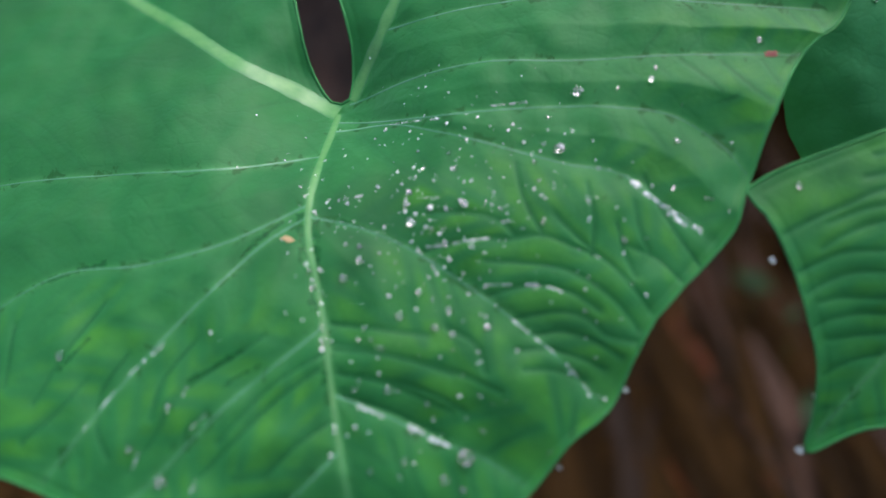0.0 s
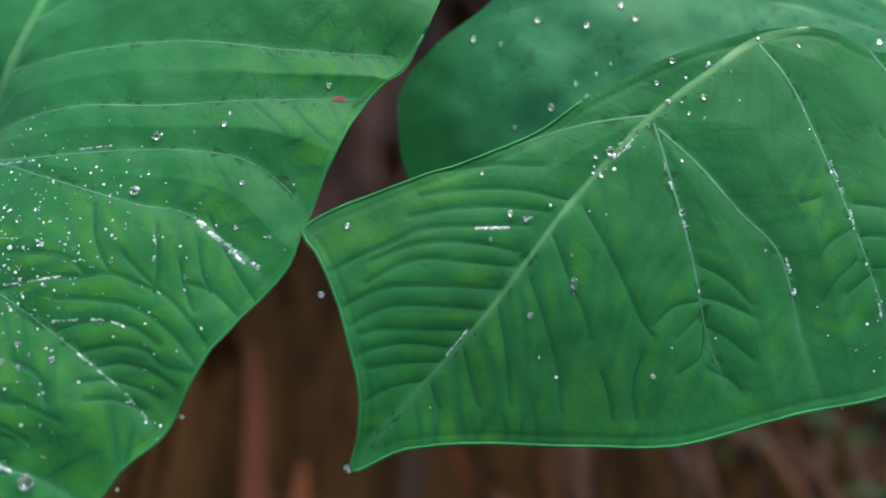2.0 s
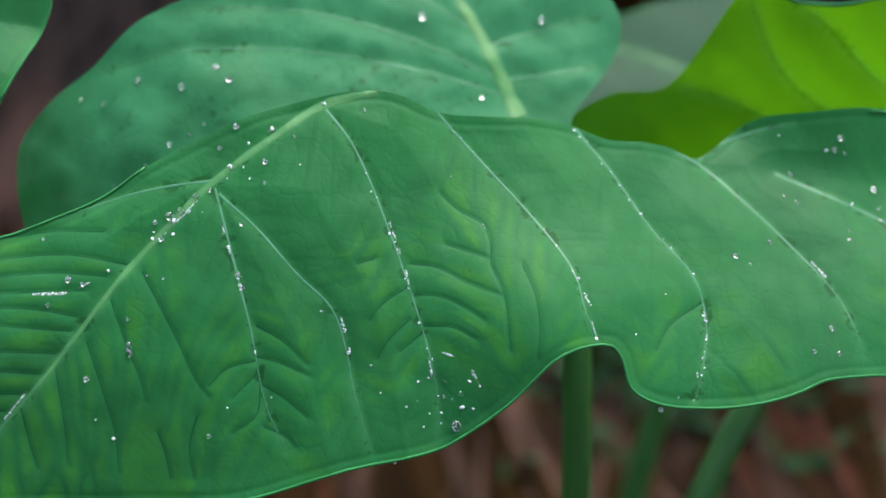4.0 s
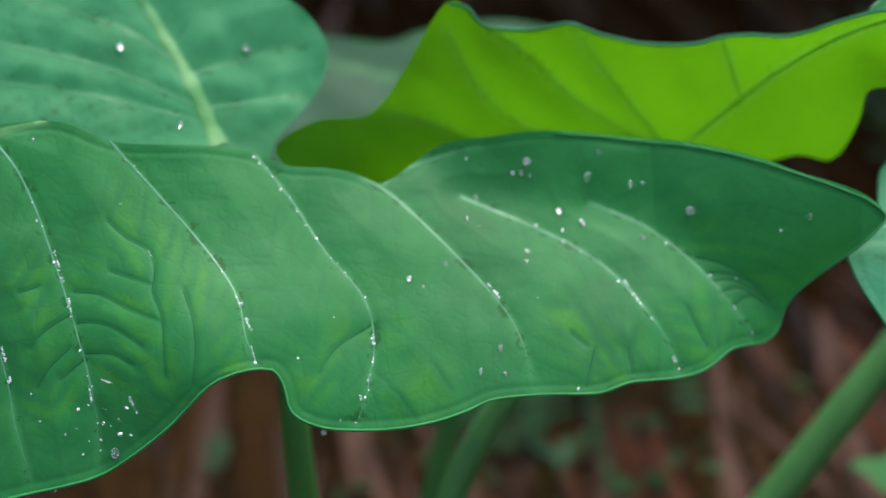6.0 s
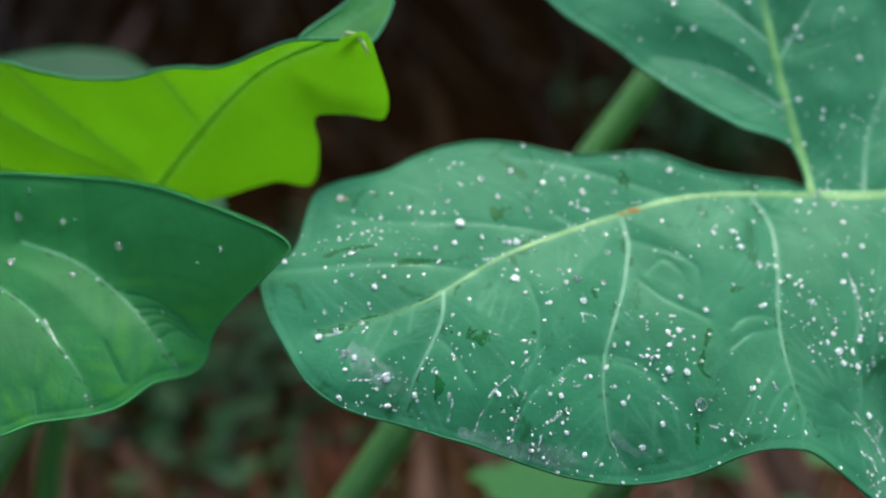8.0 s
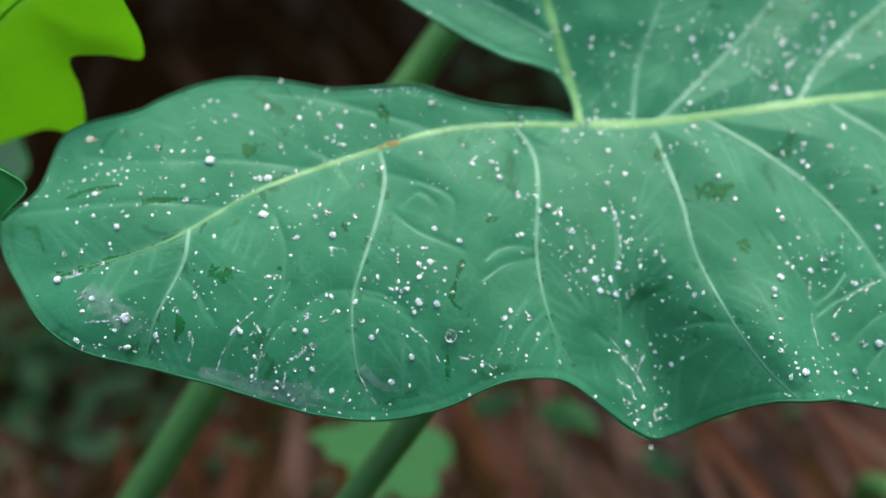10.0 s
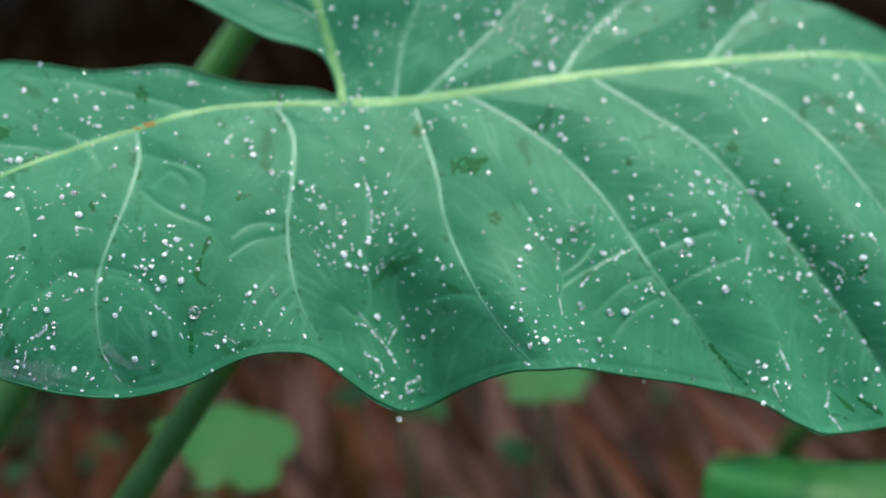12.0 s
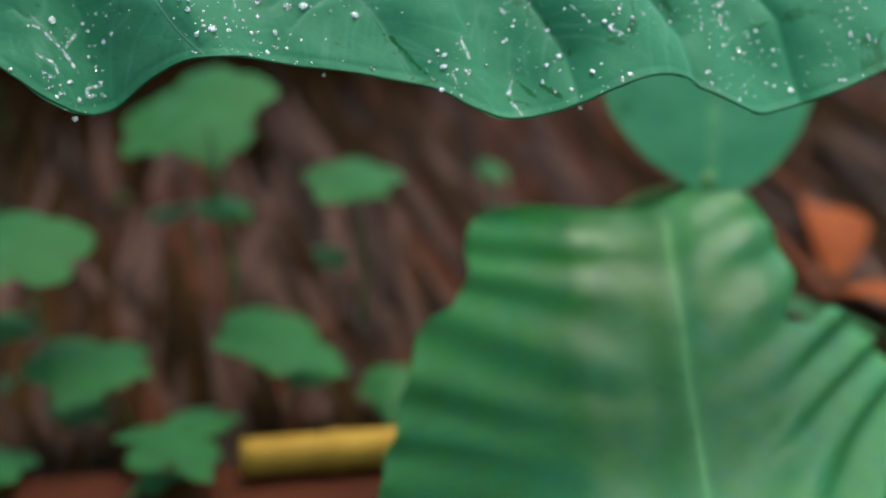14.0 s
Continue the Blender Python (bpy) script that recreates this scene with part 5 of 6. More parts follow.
def tree(x, y, r, seed):
    rng = random.Random(seed)
    ob = thing("tree", (x, y, 0), "dark tree, its spreading crown added out of view to block sky light", "tree", "trees")
    base = ground_height(x, y) - 0.05
    pts = [Vector((0.1 * math.sin(k * 1.3 + seed), 0.08 * math.cos(k + seed), base + 0.5 * k)) for k in range(7)]
    v, f = tube(spline([tuple(p) for p in pts], 0.08), np.linspace(r, r * 0.55, len(spline([tuple(p) for p in pts], 0.08))), 18)
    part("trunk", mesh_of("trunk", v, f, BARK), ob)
    # Leafy crown, added out of view to keep sky light off.
    verts, faces = [], []
    for c in range(150):
        a, d = rng.uniform(0, 2 * math.pi), 1.5 * math.sqrt(rng.random())
        cx, cy, cz = d * math.cos(a), d * math.sin(a), 2.2 + base + rng.uniform(-0.5, 1.1) * (1 - 0.4 * d)
        for _ in range(26):
            p = Vector((cx + rng.gauss(0, 0.16), cy + rng.gauss(0, 0.16), cz + rng.gauss(0, 0.09)))
            s = rng.uniform(0.05, 0.10)
            e = Euler((rng.uniform(-0.8, 0.8), rng.uniform(-0.8, 0.8), rng.uniform(0, 6.3))).to_matrix()
            b = len(verts)
            for q in ((-s, 0, 0), (0, -0.4 * s, -0.1 * s), (s, 0, 0), (0, 0.4 * s, -0.1 * s)):
                verts.append(p + e @ Vector(q))
            faces.append((b, b + 1, b + 2, b + 3))
    part("shade_crown", mesh_of("shade_crown", verts, faces, SHADE_CROWN, False), ob)
    for k in range(4):
        a = k * 1.6 + seed
        limb = [(pts[4].x, pts[4].y, pts[4].z - 0.2 + 0.15 * k), (0.5 * math.cos(a), 0.5 * math.sin(a), pts[4].z + 0.25), (1.1 * math.cos(a), 1.1 * math.sin(a), pts[4].z + 0.45)]
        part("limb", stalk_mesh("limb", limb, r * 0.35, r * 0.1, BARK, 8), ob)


# The last five stand unseen on the near side, only to dim low sky.
for k, (x, y, r) in enumerate(((-1.6, 3.0, 0.12), (-0.1, 3.4, 0.16), (1.3, 3.0, 0.13), (2.7, 3.2, 0.15), (0.6, 4.6, 0.2), (2.0, 4.8, 0.2), (-1.0, 4.9, 0.2), (3.6, 4.6, 0.2), (-1.9, -2.3, 0.14), (0.3, -2.6, 0.16), (2.4, -2.4, 0.13), (-3.0, 0.3, 0.16), (4.3, 0.2, 0.15))):
    tree(x, y, r, k + 31)

# ---------------------------------------------------------------- rain
LARGE_DROPS_1 = [(4.05, 3.48, 2.6), (11.26, 7.45, 1.6), (4.77, 5.57, 2.4), (7.35, 5.97, 1.8), (7.54, 6.40, 1.2), (6.19, 5.68, 1.0), (3.71, 4.64, 1.2), (8.10, 3.74, 1.6), (3.16, 3.02, 1.2), (3.53, 3.67, 1.2), (5.38, 2.79, 1.0), (7.89, 2.09, 1.2), (-1.09, 0.91, 2.7), (-1.30, 1.51, 1.6), (0.70, 1.58, 1.8), (1.48, 1.61, 1.0), (1.98, 1.38, 1.2), (-0.68, 2.82, 1.2), (0.22, 3.38, 1.0), (-0.89, 3.48, 1.0), (0.42, 2.79, 1.2), (-1.17, 1.96, 1.8), (0.08, 0.17, 1.5), (-0.37, 0.66, 1.0), (-0.70, 0.56, 1.0), (0.08, 0.75, 0.8), (-2.84, 0.06, 1.5), (-2.81, -0.40, 1.9), (-2.16, -0.13, 1.0), (-1.61, -0.46, 1.0)]
LARGE_DROPS_2 = [(-3.36, -0.99, 2.1), (-2.33, -0.82, 0.8), (-1.29, -1.16, 0.8), (-0.80, -1.46, 1.5), (-0.36, -1.68, 0.9), (0.21, -2.05, 1.7), (-1.45, -2.24, 1.9), (-2.61, -2.65, 1.3), (-0.26, -2.61, 1.7), (0.68, -2.37, 0.9), (0.30, -2.83, 1.5), (1.46, -2.57, 1.9), (-2.79, -3.00, 1.3), (-2.36, -2.98, 0.9), (-2.02, -3.25, 1.3), (0.34, -3.31, 0.7), (1.60, -0.74, 0.8), (3.11, -1.23, 1.5), (4.73, -2.06, 1.1), (-0.82, -3.52, 0.7), (-1.78, -4.61, 1.8), (-1.46, -4.70, 0.9), (-2.88, -4.60, 0.9), (-2.76, -4.33, 0.9), (-0.50, -5.06, 1.1), (1.33, -5.94, 1.1), (0.72, -6.77, 4.0), (0.04, -7.44, 2.0), (0.66, -7.77, 1.5), (-1.24, -6.86, 1.3)]
LARGE_DROPS_3 = [(-1.39, -7.31, 1.1), (-2.33, -7.14, 1.1), (-12.82, -3.60, 2.1), (-8.92, -5.18, 2.0), (-10.10, -6.46, 1.5), (-9.04, -7.47, 2.9), (-4.02, -2.61, 1.7), (-3.97, -3.07, 1.9), (-4.41, -1.32, 1.5), (-4.54, -0.75, 1.3), (1.22, -4.80, 0.9), (0.76, -5.52, 0.7), (9.15, 1.72, 1.0), (6.14, 0.31, 1.5), (3.39, 0.89, 1.2)]
DRIP_DROPS_1 = [(12.05, 2.11, 1.7), (17.25, 1.57, 1.3), (17.98, 2.50, 1.7), (18.51, 2.32, 1.3), (20.23, 0.00, 2.1), (20.25, -0.27, 1.9), (18.63, -1.18, 1.7), (23.08, -3.46, 1.3), (24.30, 2.50, 1.9), (24.40, 2.07, 1.9), (32.38, -3.31, 2.6), (31.94, -2.21, 1.1), (32.57, -2.08, 1.1), (24.21, 8.21, 1.8), (25.31, 6.80, 1.7), (24.75, 6.19, 1.1), (25.29, 5.99, 1.1), (23.58, 7.37, 1.3), (26.44, 7.79, 0.9), (24.38, 4.42, 1.1), (23.73, 4.26, 1.1), (21.17, 4.57, 1.3), (16.99, 4.01, 0.9), (21.71, 4.78, 2.4), (22.14, 4.99, 1.9), (21.38, 3.93, 1.9), (22.68, 5.52, 1.7), (29.17, 8.79, 1.1), (20.18, 0.99, 1.1), (23.22, 5.73, 1.1)]
DRIP2_DROPS_1 = [(43.82, 2.74, 1.6), (47.28, -0.15, 1.6), (46.42, -0.98, 1.4), (47.41, -1.10, 1.4), (51.39, 4.74, 2.2), (53.89, 4.05, 2.0), (50.44, 5.29, 2.0), (54.43, -0.94, 1.6), (57.37, 0.99, 1.4), (55.94, 5.10, 2.5), (49.16, 7.48, 2.0), (51.73, 6.69, 2.0), (52.30, 7.75, 1.8), (46.91, 6.00, 1.5), (46.40, 5.08, 1.0), (46.91, 4.76, 1.0), (50.48, 4.45, 1.2), (48.90, 6.99, 1.5), (58.00, -0.07, 1.2), (56.53, 2.31, 1.2), (48.84, 3.62, 1.0), (45.38, 3.25, 1.4), (53.59, 6.33, 1.5), (60.25, 4.65, 1.8)]
REAR_DROPS_1 = [(21.48, 7.11, 3.2), (21.05, 7.76, 2.1), (20.07, 6.81, 2.7), (21.89, 8.14, 1.6), (22.49, 8.57, 1.4), (23.00, 10.97, 3.1), (23.53, 10.42, 2.8), (19.67, 10.49, 2.8), (21.58, 10.16, 2.8), (18.16, 9.53, 2.1), (17.04, 9.87, 1.8), (31.73, 13.26, 3.7), (37.15, 13.21, 3.1), (34.24, 9.68, 2.5), (17.04, 9.75, 1.6), (18.62, 6.06, 1.8)]
WET_DROPS_1 = [(81.96, 2.98, 1.9), (80.15, 3.19, 1.4), (80.96, 3.67, 1.4), (74.64, 2.28, 1.8), (75.79, 2.02, 1.6), (78.88, 1.16, 1.6), (79.79, 0.55, 1.6), (78.46, -0.14, 1.6), (79.03, -0.45, 1.1), (77.78, -1.65, 2.3), (78.47, -1.79, 2.0), (77.54, -2.01, 1.3), (78.83, -3.08, 3.6), (73.45, -2.84, 2.0), (73.31, -3.71, 1.3), (77.21, -3.71, 1.6), (81.32, -2.39, 1.4), (82.02, -2.74, 1.8), (81.19, -3.01, 1.1), (80.93, -2.64, 1.1), (85.24, -0.30, 1.9), (85.02, -1.57, 2.1), (85.11, -2.04, 1.8), (86.54, -2.23, 1.8), (85.98, -4.27, 2.1), (84.67, -1.17, 1.4), (92.10, -5.90, 2.3), (91.50, -6.02, 1.4), (94.10, -4.84, 2.8), (95.28, -5.27, 2.5)]
WET_DROPS_2 = [(97.91, -6.02, 1.8), (97.22, -4.59, 1.4), (100.18, -4.98, 2.3), (99.99, -3.85, 2.3), (98.81, -3.30, 2.1), (99.17, -2.87, 2.6), (100.84, -2.29, 1.9), (101.18, -1.68, 1.7), (100.72, -1.00, 1.7), (100.45, -0.10, 1.7), (103.39, -2.62, 1.7), (104.06, -0.03, 1.7), (104.52, -3.85, 1.9), (106.80, -2.27, 1.7), (108.97, 1.83, 1.8), (102.52, 3.84, 1.8), (106.73, 2.58, 2.0), (104.32, 1.91, 1.7), (93.29, 0.01, 1.7), (93.24, 0.39, 1.4), (94.47, -1.72, 1.9), (93.81, -2.18, 1.6), (92.42, -2.29, 2.1), (90.75, -1.41, 1.4), (87.75, -0.79, 1.2), (89.26, -2.58, 1.2), (87.14, -4.49, 1.1), (94.56, -6.27, 1.4), (98.13, -8.28, 1.8), (101.86, -9.09, 2.1)]
WET_DROPS_3 = [(72.81, -2.15, 1.3), (73.24, -2.25, 1.6), (76.33, -4.59, 1.8), (77.01, -4.80, 1.3), (75.78, -2.80, 1.6), (75.42, -2.13, 1.1), (97.42, 3.61, 1.5), (102.79, 1.55, 1.7), (107.57, 1.99, 1.5)]
WET2_DROPS_1 = [(70.27, 4.88, 2.9), (68.21, 5.69, 2.4), (65.41, 6.39, 2.0), (66.79, 6.53, 1.7), (73.24, 5.26, 1.7), (75.75, 5.82, 1.7), (76.08, 6.46, 1.2), (73.56, 8.11, 1.5), (69.89, 4.10, 1.4), (72.05, 5.91, 1.5), (66.37, 2.58, 1.9), (65.49, 3.11, 1.2), (64.26, 1.73, 1.6), (64.95, 1.79, 1.4), (65.26, -0.11, 1.6), (66.43, -0.99, 2.7), (67.52, -1.79, 1.6), (74.68, 2.23, 1.6), (74.18, 2.13, 1.4), (71.09, 4.26, 1.4), (73.68, 4.11, 1.4), (73.37, 1.40, 1.2), (63.94, 0.74, 2.1), (64.89, 0.07, 2.3), (66.99, 0.69, 1.1), (70.13, 1.78, 1.2), (69.08, 3.95, 1.2), (72.19, 3.94, 1.7), (67.55, 6.39, 1.5), (77.04, 5.77, 1.2)]
WET2_DROPS_2 = [(66.12, 4.78, 1.2)]
LARGE_STREAKS = [[(-2.87, -5.17), (-2.19, -5.41), (-1.45, -5.68)], [(-1.14, -5.86), (-0.72, -6.01), (-0.17, -6.23), (0.29, -6.41)], [(6.4, 2.3), (7.6, 1.49), (8.8, 0.54)], [(7.6, 1.17), (8.3, 0.68), (8.7, 0.68)]]
LARGE_GLINTS = [[(-10.8, -4.67), (-11.2, -5.22), (-11.7, -5.9)], [(-7.7, -5.36), (-8.2, -5.86)], [(-9.8, -6.58), (-10.1, -7.39)], [(-7.9, -7.44), (-8.1, -7.89)], [(2.3, -2.34), (2.9, -2.83), (3.8, -3.51)], [(4.1, -3.82), (5.0, -4.9)], [(5.1, -0.18), (5.8, -0.77)], [(-9.3, -3.14), (-10.5, -4.27)], [(1.4, -1.22), (3.3, -1.22), (4.1, -1.49)], [(4.9, 1.8), (5.0, 1.35), (4.9, 0.81)], [(-0.5, 0.05), (0.9, 0.27), (1.8, 0.41)], [(-8.4, -4.5), (-8.5, -4.82)], [(-3.7, 1.7), (-2.8, 1.88)], [(-0.9, 1.77), (0.1, 1.76)], [(-2.0, 4.63), (-0.1, 4.73)], [(1.7, 5.12), (3.1, 5.25)]]
DRIP_GLINTS = [[(21.2, 3.85), (21.9, 4.53), (22.9, 5.56)], [(22.5, 5.02), (21.8, 4.53)], [(23.6, 4.39), (24.0, 3.36), (24.4, 2.01)], [(30.0, 4.41), (30.4, 3.24), (30.7, 2.02)], [(31.4, -0.77), (31.5, -1.49)], [(28.1, 0.81), (28.4, -0.54)], [(37.0, 2.47), (37.3, 1.7), (37.6, 1.11)], [(37.6, 0.52), (37.8, -0.25)], [(42.3, 0.64), (42.2, -0.49), (41.9, -1.26)], [(31.9, -0.59), (32.4, -0.73)], [(33.0, -1.19), (33.3, -1.82)], [(41.7, -1.66), (41.5, -2.61)], [(33.6, 4.27), (33.9, 3.64)], [(15.6, -2.6), (16.4, -1.62)], [(16.7, 2.01), (18.0, 2.05), (18.8, 2.41)], [(52.79, 2.31), (53.42, 1.13), (53.73, 0.65)], [(46.98, 2.39), (47.43, 1.81)]]
WET_GLINTS_1 = [[(63.8, 0.71), (64.3, 0.8), (65.1, 0.93)], [(64.6, -0.12), (65.0, 0.11)], [(64.9, -0.97), (65.7, -1.02), (66.7, -0.97)], [(70.0, -2.7), (70.6, -1.8), (71.7, -1.04), (72.8, -0.18)], [(71.1, -3.86), (71.6, -2.57), (71.9, -1.89)], [(75.1, -2.33), (75.0, -3.64), (75.4, -4.94), (75.7, -5.52)], [(68.8, -1.75), (68.7, -2.6)], [(69.7, -3.37), (70.1, -2.47)]]
WET_NET_1 = [[(85.2, -4.41), (85.5, -4.59), (85.8, -4.99), (86.2, -5.53), (86.4, -6.01), (86.7, -6.64)], [(86.8, -4.88), (86.5, -5.2), (86.3, -5.48)], [(85.2, -5.58), (85.6, -5.9), (85.8, -6.07), (85.9, -6.65)], [(85.3, -6.3), (85.7, -6.61), (85.9, -7.01), (86.0, -7.46)], [(86.9, -7.58), (86.9, -7.22), (87.2, -7.13), (87.5, -7.13)], [(102.0, -7.55), (102.0, -8.0), (102.1, -8.36), (102.1, -8.82)], [(104.0, -9.03), (103.7, -9.66), (103.3, -10.3)], [(103.4, -10.52), (103.6, -10.84), (103.7, -11.16)], [(101.2, -9.0), (101.3, -9.4), (101.4, -9.81)], [(106.5, -7.04), (106.8, -7.49), (107.1, -7.9), (107.4, -8.13)], [(107.8, -8.31), (108.2, -8.53), (108.4, -8.71)]]
WET_NET_2 = [[(74.6, 0.86), (74.7, 0.37)], [(74.6, 0.86), (74.9, 0.77), (75.2, 0.68), (75.2, 0.55)], [(75.1, 1.36), (75.4, 1.41)], [(71.9, 0.0), (72.3, 0.0), (72.5, 0.0)], [(72.3, 0.0), (72.2, -0.18)], [(72.5, 0.0), (72.5, -0.27)], [(70.7, 0.5), (70.9, 0.36), (71.2, 0.27)], [(68.8, -1.75), (68.9, -2.11), (68.8, -2.47), (68.6, -2.96)], [(66.0, -0.89), (66.3, -0.93), (66.8, -1.02)], [(71.4, -1.8), (71.5, -2.03), (71.6, -2.25)], [(71.2, -2.03), (71.5, -2.16)], [(70.8, -2.7), (71.0, -2.61)], [(72.5, -3.28), (72.8, -3.15), (73.2, -2.93)], [(73.8, -1.98), (74.1, -1.93), (74.5, -1.53)]]
WET_GLINTS_2 = [[(72.1, -4.4), (72.3, -3.64)], [(79.1, -3.97), (79.9, -4.2), (80.4, -4.65)], [(77.2, -2.48), (77.9, -3.24), (78.4, -4.37)], [(93.7, -2.59), (93.3, -3.95), (93.2, -5.12)], [(94.2, -4.12), (95.2, -3.4), (97.0, -2.85)], [(102.0, -3.22), (101.4, -4.17)], [(104.9, -4.45), (105.5, -4.96), (106.0, -5.5)], [(93.6, -6.48), (94.5, -6.88)], [(86.4, 1.59), (86.5, 0.32), (86.0, -1.53)], [(80.93, 3.78), (81.45, 4.10), (81.93, 4.13)]]


def blade_of(leaf, which=0):
    ob = [o for o in leaf.children if o.name.startswith("blade")][which]
    return bvhtree.BVHTree.FromPolygons([leaf.location + v.co for v in ob.data.vertices], [tuple(p.vertices) for p in ob.data.polygons])


def on_blade(tree_, shape, x, z):
    """The point of the blade's upper side at x, z, with three axes: across, down the slope, out of it."""
    start = place(x, float(bend(shape, np.array([x]), np.array([z]))[0]) - 0.06, z)
    p, n, _, _ = tree_.ray_cast(start, AWAY, 0.2)
    if p is None:
        return None
    n = n if n.dot(AWAY) < 0 else -n
    down = Vector((0, 0, -1)) - n * Vector((0, 0, -1)).dot(n)
    down.normalize()
    return p, down.cross(n), down, n


def bead(seed, rings=8, sides=14, flat=0.62):
    """A rain bead of radius one that sits on z = 0 and sags towards +y."""
    rng = random.Random(seed)
    verts, faces = [(0, 0, -0.0)], []
    wob = [rng.uniform(-0.06, 0.06) for _ in range(3)]
    for k in range(1, rings):
        th = math.pi * k / rings
        for s in range(sides):
            a = 2 * math.pi * s / sides
            r = math.sin(th) * (1 + wob[0] * math.cos(2 * a) + wob[1] * math.sin(3 * a))
            h = 1 - math.cos(th)
            verts.append((r * math.cos(a) * (1 - 0.10 * math.sin(a)), r * math.sin(a) + 0.18 * math.sin(th) * (2 - h) * 0.5 - 0.05, h * flat))
    verts.append((0, 0.0, 2 * flat))
    for s in range(sides):
        faces.append((0, 1 + (s + 1) % sides, 1 + s))
        faces.append((len(verts) - 1, 1 + (rings - 2) * sides + s, 1 + (rings - 2) * sides + (s + 1) % sides))
    for k in range(rings - 2):
        for s in range(sides):
            b = 1 + k * sides
            faces.append((b + s, b + (s + 1) % sides, b + sides + (s + 1) % sides, b + sides + s))
    return verts, faces


BEADS = [mesh_of("raindrop", *bead(k, flat=0.28 + 0.08 * k), CLEAR_BEAD) for k in range(4)]
SILVER_BEADS = [mesh_of("raindrop", *bead(k, flat=0.30 + 0.08 * k), SILVER_BEAD) for k in range(4)]


def axes(across, down, n):
    return Matrix((across, down, n)).transposed().to_4x4()


def raindrops(tree_, shape, spots, group, label, seed):
    rng = random.Random(seed)
    for x, z, r in spots:
        hit = on_blade(tree_, shape, x / 100, z / 100)
        if hit is None:
            continue
        p, across, down, n = hit
        ob = new("raindrop", rng.choice(SILVER_BEADS if "silvery" in label and rng.random() < 0.7 else BEADS))
        s = 0.68 * r / 1000
        ob.matrix_world = Matrix.Translation(p + n * 0.00004) @ axes(across, down, n) @ Matrix.Diagonal((s * rng.uniform(0.92, 1.08), s * rng.uniform(0.95, 1.12), s, 1))
        tagged(ob, label, "raindrop", group)


def fine_drops(tree_, shape, spots, label, mat):
    """Beads too many to count, as one object."""
    bv, bf = bead(9, 6, 9, 0.48)
    chance = random.Random(len(spots))
    verts, faces = [], []
    for x, z, r in spots:
        hit = on_blade(tree_, shape, x, z)
        if hit is None:
            continue
        p, across, down, n = hit
        m = Matrix.Translation(p + n * 0.00003) @ axes(across, down, n) @ Matrix.Rotation(chance.uniform(0, 6.3), 4, "Z") @ Matrix.Diagonal((r * chance.uniform(0.6, 1.5), r * chance.uniform(0.6, 1.2), r * chance.uniform(0.5, 1.1), 1))
        b = len(verts)
        verts += [m @ Vector(v) for v in bv]
        faces += [tuple(b + i for i in f) for f in bf]
    return tagged(new("fine_raindrops", mesh_of("fine_raindrops", verts, faces, mat)), label, "raindrops", kind="stuff")


def streak(tree_, shape, line, width, seed, label="thin broken streak of rainwater, its glints painted white", gaps=9):
    """A broken film of water along a line, uneven in width, with a few beads in it."""
    rng = random.Random(seed)
    bv, bf = bead(9, 6, 9, 0.3)
    pts = spline(cm(line), 0.0006)
    verts, faces, k = [], [], 0
    while k < len(pts) - 3:
        run = pts[k : k + rng.randint(6, 26)]
        k += len(run) + rng.randint(1, gaps)
        if len(run) < 3:
            continue
        side = np.array([rng.gauss(0, 0.25), rng.gauss(0, 0.25)]) * width
        me = rib_mesh("water_streak", shape, tree_, run[:: min(3, len(run) - 1)] + side, width * rng.uniform(0.7, 1.7), width * rng.uniform(0.4, 1.3), FILM, 0.12, 0.9)
        b = len(verts)
        verts += [v.co.copy() for v in me.vertices]
        faces += [tuple(b + i for i in f.vertices) for f in me.polygons]
        bpy.data.meshes.remove(me)
        x, z = rng.choice(list(run))
        hit = on_blade(tree_, shape, x + rng.gauss(0, width * 0.4), z + rng.gauss(0, width * 0.4))
        if hit and rng.random() < 0.6:
            p, across, down, n = hit
            s = rng.uniform(0.00025, 0.0007)
            m = Matrix.Translation(p + n * 0.0001) @ axes(across, down, n) @ Matrix.Diagonal((s * rng.uniform(0.7, 1.5), s, s, 1))
            b = len(verts)
            verts += [m @ Vector(v) for v in bv]
            faces += [tuple(b + i for i in f) for f in bf]
    if verts:
        tagged(new("water_streak", mesh_of("water_streak", verts, faces, FILM)), label, "water streak", kind="stuff")


def along(line, gap, spread, lo, hi, rng):
    return [(x + rng.gauss(0, spread), z + rng.gauss(0, spread), rng.uniform(lo, hi)) for x, z in spline(cm(line), gap) if rng.random() < 0.32]


rng = random.Random(77)
LARGE_TREE, DRIP_TREE, REAR_TREE, WET_TREE = blade_of(LARGE_LEAF), blade_of(DRIP_LEAF), blade_of(DRIP_LEAF, 1), blade_of(WET_LEAF)
for spots in (LARGE_DROPS_1, LARGE_DROPS_2, LARGE_DROPS_3):
    raindrops(LARGE_TREE, LARGE_BEND, spots, "raindrops on the broad leaf", "clear round raindrop beaded on a leaf", len(spots))
for spots in (DRIP_DROPS_1, DRIP2_DROPS_1):
    raindrops(DRIP_TREE, DRIP_BEND, spots, "raindrops on the drip-tipped leaf", "clear raindrop clinging to a leaf", len(spots))
raindrops(REAR_TREE, REAR_BEND, [(x, z, 0.75 * r) for x, z, r in REAR_DROPS_1], "raindrops on the far lobe", "clear raindrop on the far lobe of a leaf", 4)
